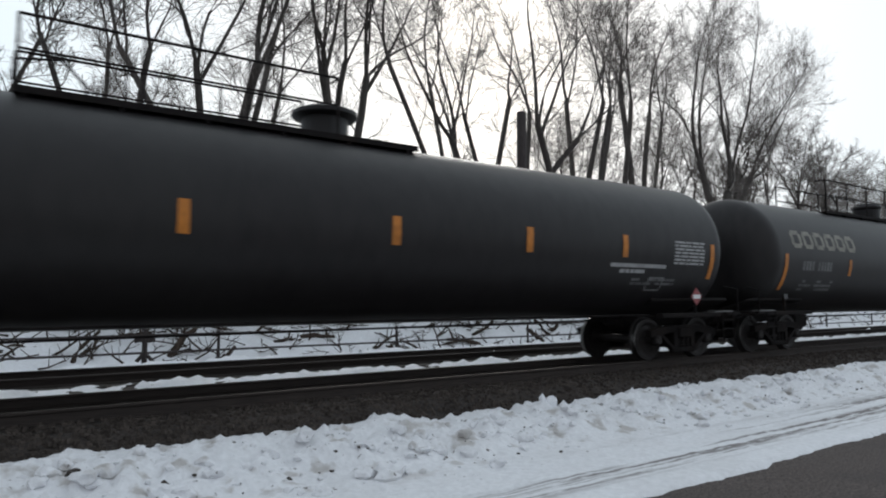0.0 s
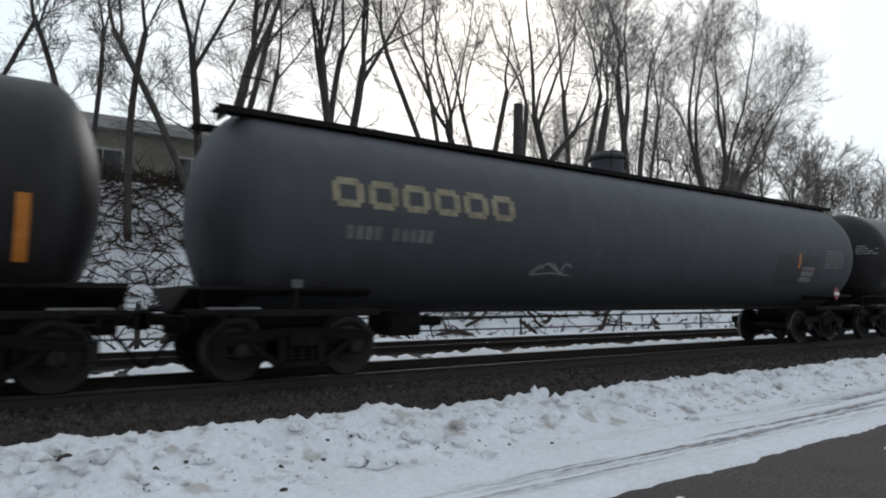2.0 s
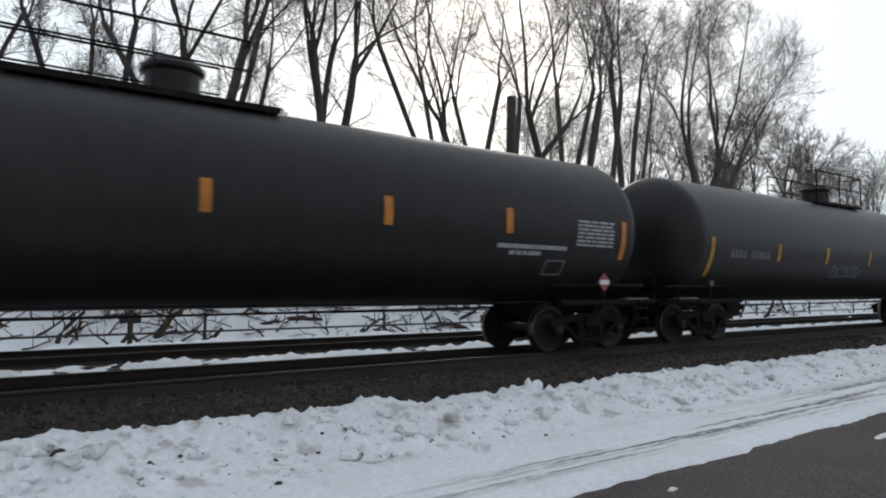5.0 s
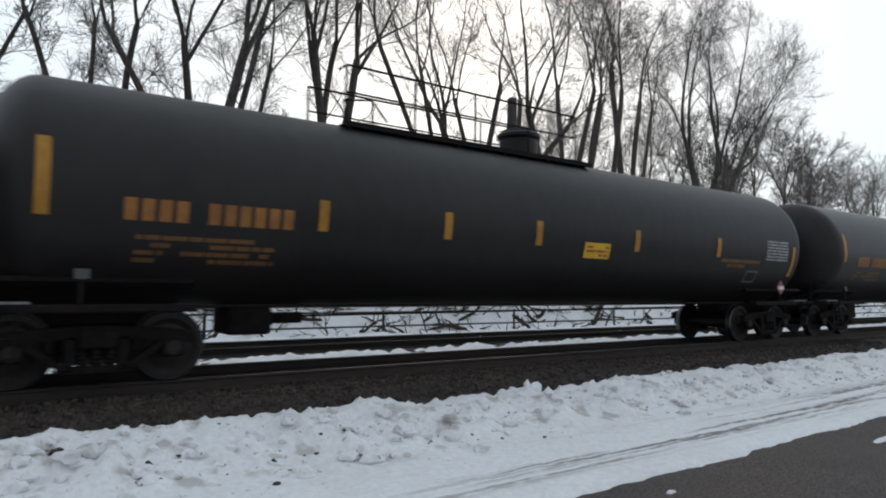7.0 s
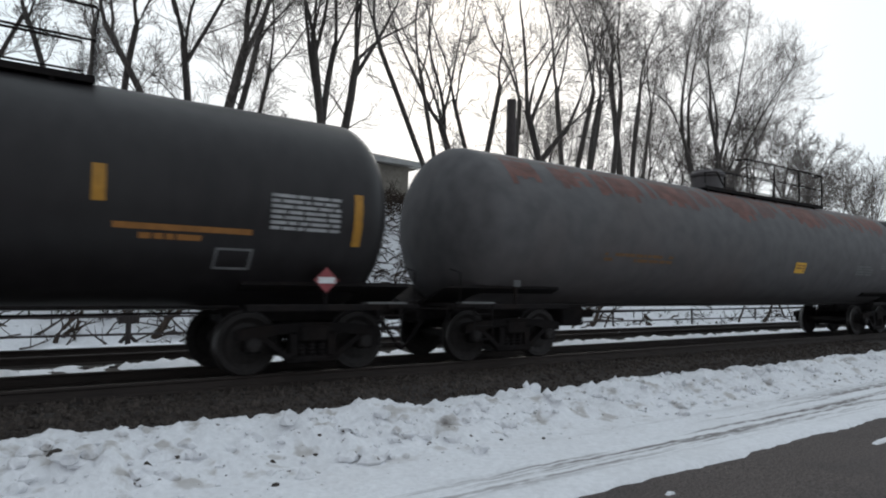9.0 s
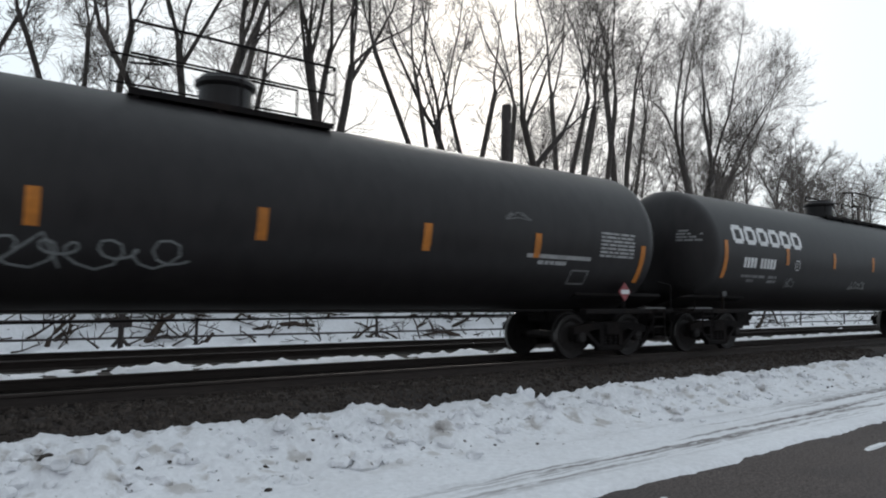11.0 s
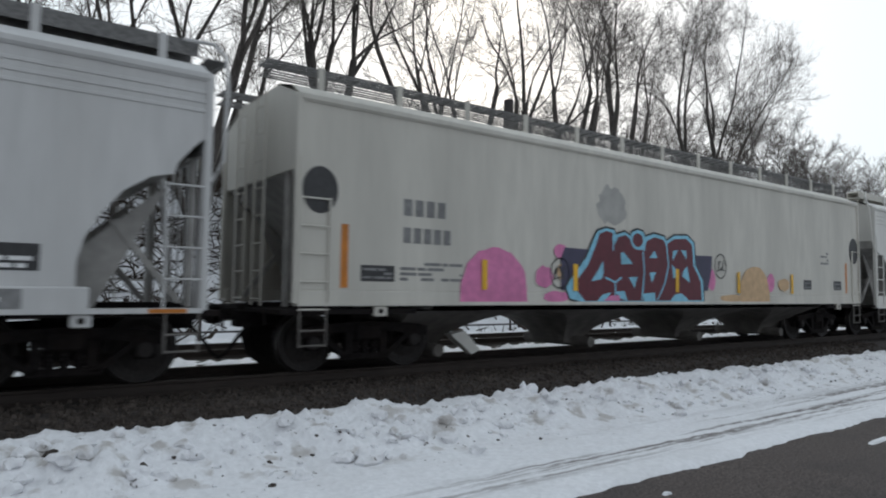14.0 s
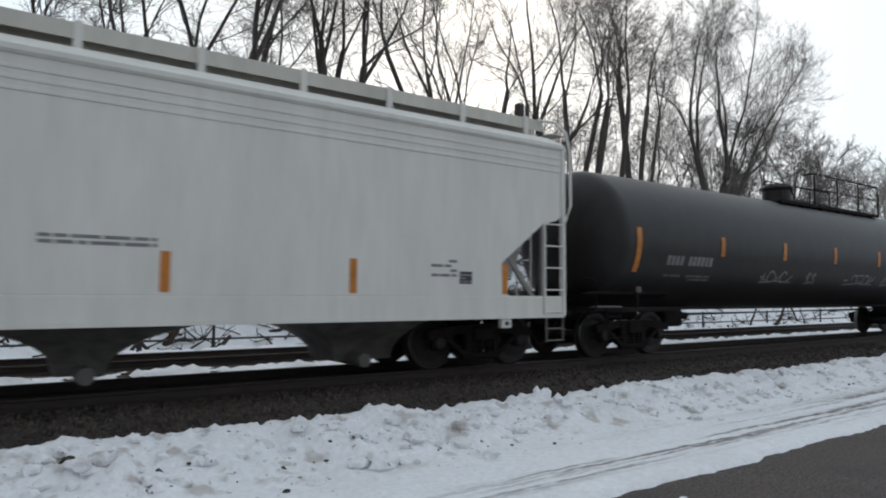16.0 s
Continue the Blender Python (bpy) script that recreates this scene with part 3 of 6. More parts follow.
def fine_print(d, x0, x1, z0, z1, rows, seed=0, density=0.8):
    """Rows of writing too small to read, as broken bars."""
    r = random.Random(seed)
    h = (z1 - z0) / rows
    for i in range(rows):
        x = x0
        while x < x1 - 0.03:
            w = r.uniform(0.08, 0.35)
            if r.random() < density:
                d.rect(x, min(x1, x + w), z0 + i * h, z0 + i * h + h * 0.6)
            x += w + 0.03
    return d


def scrawl(d, x0, x1, z0, z1, w, seed, n=5):
    r = random.Random(seed)
    step = (x1 - x0) / n
    for i in range(n):
        cx = x0 + (i + 0.5) * step
        pts = [(cx + step * r.uniform(-0.7, 0.7), r.uniform(z0, z1)) for _ in range(r.randint(4, 6))]
        if i % 2:
            pts = [(cx + step * 0.45 * math.cos(a), (z0 + z1) / 2 + (z1 - z0) * 0.45 * math.sin(a)) for a in [0.5 + k * 0.55 for k in range(r.randint(6, 10))]]
        d.stroke(pts, w)
    d.stroke([(x0, z0), (x0 + (x1 - x0) * 0.5, z0 + 0.05), (x1, z0 + 0.02)], w * 0.8)
    return d


def loops(d, x0, x1, z0, z1, w, seed, n=6):
    """A sprayed name as overlapping loops of one winding line."""
    r = random.Random(seed)
    pts, cz, rz = [], (z0 + z1) / 2, (z1 - z0) / 2
    for i in range(n * 9):
        a = 2 * math.pi * i / 9
        size = 0.6 + 0.4 * math.sin(i * 0.31 + seed)
        pts.append((x0 + (x1 - x0) * i / (n * 9) + 0.8 * (x1 - x0) / n * size * math.cos(a), cz + rz * size * math.sin(a) * r.uniform(0.85, 1.1)))
    d.stroke(pts, w)
    d.stroke([(x0, z0 + 0.3 * rz), (x0 + 0.2 * (x1 - x0), z1), (x0 + 0.3 * (x1 - x0), z0)], w)
    return d


def tank_shell(x0, x1, r, zc, name="tank"):
    """Cylinder with two-to-one elliptical heads and faint weld rings."""
    head = 0.72
    prof = [(x0 + head * (1 - math.cos(i / 9 * math.pi / 2)), r * math.sin(i / 9 * math.pi / 2)) for i in range(10)]
    rings = list(prof)
    rings += [(x0 + head + 0.06, r), (x1 - head - 0.06, r)]
    rings += [(x0 + x1 - a, b) for a, b in prof[::-1]]
    s = 56
    v = [(x, rr * math.cos(2 * math.pi * j / s), zc + rr * math.sin(2 * math.pi * j / s)) for x, rr in rings for j in range(s)]
    f = [(i * s + j, i * s + (j + 1) % s, (i + 1) * s + (j + 1) % s, (i + 1) * s + j) for i in range(len(rings) - 1) for j in range(s)]
    return v, f


def tank_car(start, label, paint_mat, band_mat, logo=None, logo_mat=None, mark=None, bands=(4.57, 7.28, 9.93, 12.65, 15.1), walkway="right",
             end_mark=PRINT, end_lines=PRINT, hat=0, extra=None, first=(1.62, 1.55, 2.45), shift=0.0, rail_end=0.9, lid=0.46):
    car = thing("tank_car", label, "tank car", "cars of the passing train")
    L = CAR
    v, f = tank_shell(0.60, L - 0.60, R_TANK, Z_TANK)
    part("tank", mesh_of("tank", v, f, paint_mat, smooth=True), None, car)
    # the stub sills, saddles and end platforms
    for x, s in ((0, -1), (L, 1)):
        g = coupler_geo(x, s)
        part("coupler", g, UNDER, car, "grimy steel coupler")
        part("air_hose", hose_geo(x, s), UNDER, car)
        a, b = sorted((x - s * 0.35, x - s * 3.1))
        g = Geo().box(a, b, -0.30, 0.30, 0.72, 1.06, 0.03)
        for e in (-1, 1):
            g.add([(a, e * 0.3, 1.05), (b, e * 0.3, 1.05), (b, e * 1.05, 1.36), (a + 0.5 if s < 0 else a, e * 1.05, 1.36), (a, e * 0.30, 0.95), (b, e * 0.30, 0.95), (b, e * 1.10, 1.30), (a, e * 1.10, 1.30)],
                  [(0, 1, 2, 3), (4, 7, 6, 5), (0, 3, 7, 4), (1, 5, 6, 2), (3, 2, 6, 7)])
            lo, hi = sorted((e * 1.18, e * 1.36))
            part("side_step", Geo().box(a, b, lo, hi, 0.93, 1.03, 0.015), UNDER, car)
            # thin pale plate added as the highlight where the step's edge catches light
            ta, tb = sorted((x - s * 0.55, x - s * 1.25))
            part("step_light_strip", Geo().box(ta, tb, lo - 0.004, hi + 0.004, 1.034, 1.062), GRATING, car, "pale strip added for the light along the step's edge")
        part("stub_sill", g, UNDER, car)
        a, b = sorted((x - s * 0.38, x - s * 0.95))
        part("end_platform", Geo().box(a, b, -1.45, 1.45, 0.98, 1.03), UNDER, car)
        for e in (-1, 1):
            g = Geo()
            xx = x - s * 0.45
            g.tube([(xx, e * 1.42, 1.0), (xx, e * 1.42, 1.55), (xx - s * 0.02, e * 1.1, 1.62)], 0.016, 5)
            for xa in (x - s * 0.72, x - s * 1.12):
                g.tube([(xa, e * 1.45, 1.02), (xa, e * 1.47, 0.42)], 0.018, 5)
            for z in (0.44, 0.66, 0.86):
                g.tube([(x - s * 0.72, e * 1.47, z), (x - s * 1.12, e * 1.47, z)], 0.014, 5)
            part("end_ladder", g, UNDER, car, "dark steel steps and grab irons")
        truck(car, x - s * 1.99)
    g = Geo().box(3.75, 4.4, -0.55, 0.25, 0.55, 0.96, 0.04)
    g.tube([(4.4, -0.2, 0.78), (5.0, -0.2, 0.78)], 0.09, 10)
    g.tube([(4.6, -0.2, 0.8), (L - 3, -0.15, 0.88)], 0.018, 5)
    part("brake_gear", g, UNDER, car, "grimy brake cylinder and rods")
    part("bottom_pipe", Geo().tube([(3.1, -1.02, 0.99), (L - 3.1, -1.02, 0.99)], 0.022, 5), UNDER, car)
    # dome, platform and rails on the crown
    c = L / 2 + shift
    top = Z_TANK + R_TANK
    g = Geo()
    ds = 22
    dome = [(0.44, top - 0.12), (0.44, top + 0.01), (0.40, top + 0.03), (0.40, top + 0.36), (lid - 0.02, top + 0.39), (lid, top + 0.41), (lid, top + 0.47), (lid - 0.04, top + 0.49), (0.38, top + 0.55), (0.0, top + 0.57)]
    g.add([(c + r * math.cos(2 * math.pi * j / ds), r * math.sin(2 * math.pi * j / ds), z) for r, z in dome for j in range(ds)],
          [(i * ds + j, i * ds + (j + 1) % ds, (i + 1) * ds + (j + 1) % ds, (i + 1) * ds + j) for i in range(len(dome) - 1) for j in range(ds)])
    part("dome", g, paint_mat, car, "round valve housing on the tank's crown")
    if walkway == "full":
        w0, w1 = 0.75, L - 0.75
    elif walkway == "left":
        w0, w1 = c - 4.4, c + 1.4
    elif walkway == "short":
        w0, w1 = c - 1.5, c + 1.5
    else:
        w0, w1 = c - 1.2, c + 4.9
    g = Geo()
    for e in (-1, 1):
        lo, hi = sorted((e * 0.42, e * 0.74))
        g.box(w0, w1, lo, hi, top - 0.11, top - 0.08)
        g.box(w0, w1, e * 0.74 - 0.012, e * 0.74 + 0.012, top - 0.13, top - 0.04)
        x = w0 + 0.1
        while x < w1:
            g.box(x - 0.02, x + 0.02, lo, hi, top - 0.21, top - 0.11)
            x += 1.1
    part("walkway", g, UNDER, car, "dark steel walkway along the tank's crown")
    if walkway != "full":
        g = Geo()
        r0, r1 = (w0, w1) if walkway == "short" else (c + 0.7, w1 - 0.02) if walkway == "right" else (w0 + 0.02, c + rail_end)
        for e in (-0.74, 0.74):
            g.tube([(r0, e, top + 0.86), (r1, e, top + 0.86)], 0.022, 5)
            g.tube([(r0, e, top + 0.42), (r1, e, top + 0.42)], 0.018, 5)
            n = max(2, int((r1 - r0) / 1.15) + 1)
            for i in range(n):
                x = r0 + (r1 - r0) * i / (n - 1)
                g.tube([(x, e, top - 0.05), (x, e, top + 0.86)], 0.021, 5)
        for x in (r0, r1):
            g.tube([(x, -0.74, top + 0.86), (x, -0.45, top + 0.86)], 0.02, 5)
        g.tube([(w0 - 0.02, -0.72, top + 0.02), (w0 - 0.02, -0.72, top + 0.28), (w0 + 0.5, -0.72, top + 0.36), (w0 + 0.8, -0.72, top + 0.04)], 0.02, 5)
        part("handrail", g, UNDER, car, "thin black safety railing")
    else:
        g = Geo()
        for x in (w0 + 0.3, c - 0.8, c + 0.8, w1 - 0.4):
            g.tube([(x, -0.78, top + 0.02), (x, -0.78, top + 0.4), (x + 0.45, -0.78, top + 0.4), (x + 0.45, -0.78, top + 0.02)], 0.016, 5)
        part("handrail", g, UNDER, car, "thin black grab hoops")
    # paint and plates on the near side
    near = on_tank(0.005)
    if band_mat:
        for x in bands:
            Decal(on_tank(0.009)).rect(x - 0.075, x + 0.075, 1.96 + hat, 2.40 + hat).done("reflector_strip", band_mat, car, "upright orange reflective strip")
        x, z0, z1 = first
        Decal(on_tank(0.009)).rect(x - 0.075, x + 0.075, z0 + hat, z1 + hat).done("reflector_strip", band_mat, car, "tall orange reflective strip")
        Decal(on_tank(0.009)).rect(L - 1.60, L - 1.46, 1.58 + hat, 2.34 + hat).done("reflector_strip", band_mat, car, "tall orange reflective strip")
    if logo:
        p = (logo[1] - logo[0]) / 6
        for i in range(6):
            a, b = logo[0] + i * p, logo[0] + (i + 0.87) * p
            Decal(near).ring(a, b, logo[2], logo[3], (logo[3] - logo[2]) * 0.25).done("emblem_block", logo_mat, car, "bold hollow block of the owner's emblem")
    if mark:
        x0, x1, z0, z1, mat, n, skip = mark
        chars(near, x0, x1, z0, z1, n, mat, car, skip)
    if end_mark:
        fine_print(Decal(near), L - 2.86, L - 1.82, 2.06, 2.58, 7, 4, 0.93).fine("data_panel", end_mark, car, "block of fine print rows")
    if end_lines:
        fine_print(Decal(near).rect(L - 4.8, L - 3.1, 1.96, 2.035), L - 4.5, L - 3.75, 1.85, 1.97, 1, 8, 1.0).fine("data_line", end_lines, car, "two rows of fine print")
        d = Decal(near)
        d.rect(L - 3.55, L - 3.05, 1.75, 1.78).rect(L - 3.55, L - 3.05, 1.50, 1.53).rect(L - 3.55, L - 3.52, 1.5, 1.78).rect(L - 3.08, L - 3.05, 1.5, 1.78)
        d.done("stencil_box", GREY_MARK, car, "outlined stencil box")
    for x in (L - 1.95, 1.75):
        h = 0.19
        g = Geo().add([(x, -1.38, 1.38 - h), (x + h, -1.38, 1.38), (x, -1.38, 1.38 + h), (x - h, -1.38, 1.38), (x, -1.36, 1.38 - h), (x + h, -1.36, 1.38), (x, -1.36, 1.38 + h), (x - h, -1.36, 1.38)],
                      [(0, 1, 2, 3), (7, 6, 5, 4), (0, 4, 5, 1), (1, 5, 6, 2), (2, 6, 7, 3), (3, 7, 4, 0)])
        if x > 5:
            pl = part("placard", g, RED, car, "red and white diamond placard")
            part("placard_panel", Geo().box(x - 0.13, x + 0.13, -1.388, -1.382, 1.335, 1.425), WHITE, pl)
        else:
            part("placard_holder", Geo().box(x - 0.08, x + 0.08, -1.39, -1.37, 1.33, 1.45), DIM, car)
        part("placard_bracket", Geo().box(x - 0.02, x + 0.02, -1.36, -1.30, 1.03, 1.40), UNDER, car)
    if extra:
        extra(car, near)
    CARS.append((car, start))
    return car


CARS = []


def gap_x(k):
    return 14.70 + CAR * k


def yellow_panel(car, near, x0, x1, z0, z1):
    p = Decal(on_tank(0.012)).rect(x0, x1, z0, z1).done("yellow_panel", LABEL_YELLOW, car, "yellow stencilled panel")
    fine_print(Decal(on_tank(0.015)), x0 + 0.05, x1 - 0.05, z0 + 0.04, z1 - 0.03, 3, 2).fine("panel_text", GOLD, p)


def car_a(car, near):
    fine_print(Decal(near), 15.6, 17.0, 1.62, 1.78, 2, 3, 0.8).fine("data_line", DIM, car)


def car_b(car, near):
    fine_print(Decal(near), 2.5, 4.2, 1.55, 1.85, 3, 5, 0.8).fine("data_line", DIM, car)


def car_c(car, near):
    scrawl(Decal(near), 6.2, 7.2, 1.62, 1.85, 0.035, 5, 4).fine("scribble", SPRAY_WHITE, car, "small white spray scribble")
    p = Decal(on_tank(0.007)).rect(15.68, 16.31, 1.83, 2.06).rect(15.66, 16.28, 1.67, 1.80).done("plate", GREY_MARK, car, "dull pale plate with red rows")
    fine_print(Decal(on_tank(0.010)), 15.74, 16.26, 1.87, 2.02, 2, 2, 0.7).fine("plate_text", RED, p)
    Decal(on_tank(0.007)).rect(15.42, 15.52, 2.02, 2.38).done("reflector_strip", ORANGE, car, "short dull orange strip")
    d = Decal(on_tank(0.003))
    d.rect(14.35, 14.5, 1.72, 2.26).rect(14.5, 16.4, 1.60, 2.36).rect(16.4, 16.52, 1.68, 2.28)
    d.done("repaint_patch", REPAINT, car, "dark repainted patch")


def car_d(car, near):
    head_print(car)
    d = Decal(near)
    d.ring(4.98, 5.28, 2.08, 2.32, 0.025)
    d.rect(5.09, 5.12, 2.14, 2.27).done("stencil_box", WHITE, car, "small outlined box")
    fine_print(Decal(near), 2.45, 4.2, 1.72, 1.92, 2, 6, 0.75).fine("data_line", GREY_MARK, car)
    scrawl(Decal(near), 4.0, 4.5, 1.66, 1.86, 0.03, 9, 3).fine("scribble", SPRAY_OLIVE, car, "small olive spray scribble")
    for x0, x1, z0, z1, seed in ((6.25, 7.5, 1.50, 2.15, 21), (8.75, 10.0, 1.40, 2.12, 22)):
        d = Decal(near)
        w = x1 - x0
        for i in range(4):
            a = x0 + (0.18 + 0.22 * i) * w
            hi = z1 - 0.06 * (i % 2)
            d.stroke([(a - 0.10 * w, z0 + 0.12), (a - 0.06 * w, hi - 0.08), (a + 0.02 * w, hi), (a + 0.08 * w, hi - 0.1), (a + 0.06 * w, z0 + 0.18), (a - 0.02 * w, z0 + 0.1)], 0.055)
            d.stroke([(a, z0 + 0.35), (a + 0.1 * w, z0 + 0.3)], 0.045)
        d.stroke([(x0 - 0.25, z0 + 0.02), (x0 - 0.05, z0 + 0.45)], 0.035)
        d.stroke([(x0 - 0.25, z0), (x1 - 0.1, z0 + 0.03), (x1, z0 + 0.14)], 0.04)
        d.done("graffiti", SPRAY_BLUE, car, "sky-blue sprayed letter shapes")
        scrawl(Decal(on_tank(0.009)), x0 + 0.1, x1 - 0.15, z0 + 0.15, z1 - 0.1, 0.03, seed, 4).done("graffiti_highlight", SPRAY_LIGHT, car)


def car_e(car, near):
    head_print(car)
    scrawl(Decal(near), 0.95, 1.3, 2.2, 2.4, 0.03, 3, 2).fine("scribble", DIM, car)
    reservoir(car, 5.2)
    fine_print(Decal(near), 3.2, 5.0, 1.45, 1.60, 2, 5, 0.7).fine("data_line", DIM, car)


def reservoir(car, x):
    g = Geo().tube([(x, -0.45, 0.60), (x + 0.05, -0.45, 0.60), (x + 1.15, -0.45, 0.60), (x + 1.2, -0.45, 0.60)], 0.23, 14)
    part("air_reservoir", g, UNDER, car, "dark brake air reservoir")
    part("reservoir_bracket", Geo().box(x + 0.25, x + 0.33, -0.6, -0.3, 0.78, 1.1).box(x + 0.85, x + 0.93, -0.6, -0.3, 0.78, 1.1), UNDER, car)


def car_f(car, near):
    yellow_panel(car, near, 13.05, 13.82, 1.64, 1.90)
    for x0, x1, z0, z1, seed, n in ((12.45, 13.30, 1.98, 2.34, 31, 5), (13.95, 14.70, 1.95, 2.36, 32, 4)):
        loops(Decal(near), x0, x1, z0, z1, 0.026, seed, n).fine("scribble", SPRAY_WHITE, car, "looping white spray scribble")
    scrawl(Decal(near), 7.6, 9.4, 1.6, 1.95, 0.028, 33, 11).fine("scribble", SPRAY_DIM, car, "thin white spray scribble")
    Decal(on_tank(0.003)).rect(14.95, 17.9, 2.14, 2.95).done("repaint_patch", REPAINT, car, "grey repainted patch")


def car_g(car, near):
    yellow_panel(car, near, 10.2, 10.93, 1.88, 2.18)
    fine_print(Decal(near), 2.3, 4.1, 1.55, 1.92, 4, 5, 0.8).fine("data_line", DIM_GOLD, car)


def car_h(car, near):
    yellow_panel(car, near, 10.56, 11.31, 2.18, 2.47)
    d = Decal(near)
    for pts in ([(6.02, 1.93), (5.79, 1.82), (5.71, 1.63), (5.78, 1.39), (5.99, 1.35), (6.23, 1.47), (6.30, 1.60)],
                [(5.81, 1.83), (6.07, 1.94), (6.24, 2.05), (6.19, 1.85), (6.00, 1.74), (6.22, 1.72), (6.28, 1.56), (6.12, 1.40)],
                [(6.38, 1.28), (6.32, 1.66), (6.35, 1.96), (6.55, 2.00), (6.69, 1.88), (6.62, 1.68), (6.42, 1.63), (6.60, 1.48), (6.72, 1.35)],
                [(7.24, 2.09), (7.15, 1.91), (6.96, 1.88), (6.83, 1.75), (7.02, 1.69), (7.16, 1.60), (7.06, 1.39), (6.81, 1.34)],
                [(7.76, 2.13), (7.71, 1.80), (7.55, 1.37)], [(7.16, 1.60), (7.47, 1.72), (7.74, 1.73), (7.40, 1.77), (7.71, 1.62), (7.93, 1.45)],
                [(8.17, 1.82), (7.95, 1.80), (7.99, 1.67), (8.16, 1.66), (8.14, 1.52), (7.93, 1.52), (8.08, 1.34), (8.12, 1.52)]):
        d.stroke(pts, 0.032)
    d.fine("scribble", SPRAY_DIM, car, "thin white spray scribble")
    fine_print(Decal(near), 2.2, 4.0, 1.65, 1.95, 3, 5, 0.8).fine("data_line", DIM_GOLD, car)


def car_i(car, near):
    yellow_panel(car, near, 11.55, 12.1, 1.82, 2.10)
    fine_print(Decal(near), 4.0, 6.2, 1.88, 2.08, 2, 5, 0.9).fine("data_line", DIM_GOLD, car)
    fine_print(Decal(near), 15.2, 16.3, 1.85, 2.15, 4, 6, 0.9).fine("data_line", DIM, car)
    r = random.Random(6)
    d = Decal(near)
    x = 1.5
    while x < 17.8:
        w = r.uniform(0.06, 0.22)
        if r.random() < 0.8:
            z = 3.25 + 0.25 * fbm(x, 0, 0.6, 3) + r.uniform(-0.12, 0.12)
            d.rect(x, x + w, z, 3.80)
        x += w + 0.004
    d.fine("rust_streaks", RUST_WASH, car, "reddish rust wash along the crown")


def car_j(car, near):
    scrawl(Decal(near), 14.3, 14.9, 2.6, 2.75, 0.03, 5, 3).fine("scribble", DIM, car)
    loops(Decal(near), 7.0, 9.0, 1.5, 1.9, 0.03, 6, 6).fine("scribble", SPRAY_DIM, car)


def car_k(car, near):
    head_print(car)
    d = Decal(near)
    d.ring(4.98, 5.26, 2.06, 2.32, 0.025)
    d.rect(5.09, 5.12, 2.12, 2.27).done("stencil_box", WHITE, car, "small outlined box")
    fine_print(Decal(near), 2.45, 4.2, 1.70, 1.92, 2, 6, 0.7).fine("data_line", GREY_MARK, car)
    scrawl(Decal(near), 8.6, 9.7, 1.62, 1.85, 0.04, 61, 5).fine("scribble", SPRAY_WHITE, car, "white spray scribble")
    scrawl(Decal(near), 4.75, 5.2, 1.6, 1.85, 0.025, 62, 3).fine("scribble", SPRAY_DIM, car)
    yellow_panel(car, near, 12.6, 13.35, 2.0, 2.30)
    Decal(on_tank(0.003)).rect(16.7, 17.95, 2.1, 2.75).done("repaint_patch", REPAINT, car, "grey repainted patch")


def car_o(car, near):
    for x0, x1, s in ((6.4, 7.9, 71), (8.6, 9.1, 72), (10.8, 12.6, 73), (13.2, 14.4, 74)):
        scrawl(Decal(near), x0, x1, 1.6, 1.9, 0.04, s, 5).fine("scribble", SPRAY_WHITE, car, "white spray scribble")
    fine_print(Decal(near), 2.6, 4.3, 1.6, 1.75, 2, 5, 0.7).fine("data_line", DIM, car)


RUST_WASH = material("rust_wash", (0.13, 0.058, 0.046), 0.8, grain=(3, 0.3), stain=(0.6, 0.4), tint=(0.070, 0.066, 0.068))
PLATE = (1.95, 5.45, 2.62, 3.08)
tank_car(gap_x(-1), "black tank car with orange reflector strips and a railed dome", TANK_BLACK, ORANGE, walkway="left", shift=-0.33, rail_end=-0.1, lid=0.56, extra=car_a, hat=0.19, bands=(4.4, 6.93, 10.02, 12.73, 15.25))
tank_car(gap_x(0), "black tank car with faded cream block lettering", TANK_SOOT, ORANGE, PLATE, FADED, (2.44, 4.0, 2.06, 2.30, DIM, 10, (4,)), walkway="left", extra=car_b, bands=(5.0, 8.2, 11.8, 14.8))
tank_car(gap_x(1), "faded blue-grey tank car with a full-length walkway", TANK_BLUE, None, (2.2, 5.75, 2.52, 2.96), FADED_GOLD, (2.44, 4.0, 2.06, 2.26, DIM, 10, (4,)), walkway="full", end_mark=DIM, end_lines=None, extra=car_c)
tank_car(gap_x(2), "black tank car with white block lettering and blue graffiti", TANK_BLACK, ORANGE, PLATE, WHITE, (2.44, 4.0, 2.05, 2.30, WHITE, 10, (4,)), extra=car_d)
tank_car(gap_x(3), "black tank car with small grey numbers low on its side", TANK_SOOT, ORANGE, None, None, (3.2, 5.15, 1.72, 1.90, GREY_MARK, 11, (4,)), walkway="left", extra=car_e, hat=0.25)
tank_car(gap_x(4), "black tank car with white scribbles and a yellow panel", TANK_BLACK, YELLOW, None, None, (2.4, 4.2, 2.0, 2.2, DIM, 10, (4,)), walkway="short", extra=car_f, bands=(4.6, 7.2, 9.9, 12.45, 14.88))
tank_car(gap_x(5), "black tank car with orange numbers and a yellow panel", TANK_SOOT, YELLOW, None, None, (2.15, 4.35, 2.05, 2.32, GOLD, 11, (4,)), walkway="left", end_lines=DIM_GOLD, extra=car_g, hat=0.1, bands=(4.75, 6.95, 8.98, 11.75, 14.7), first=(1.3, 1.95, 2.85))
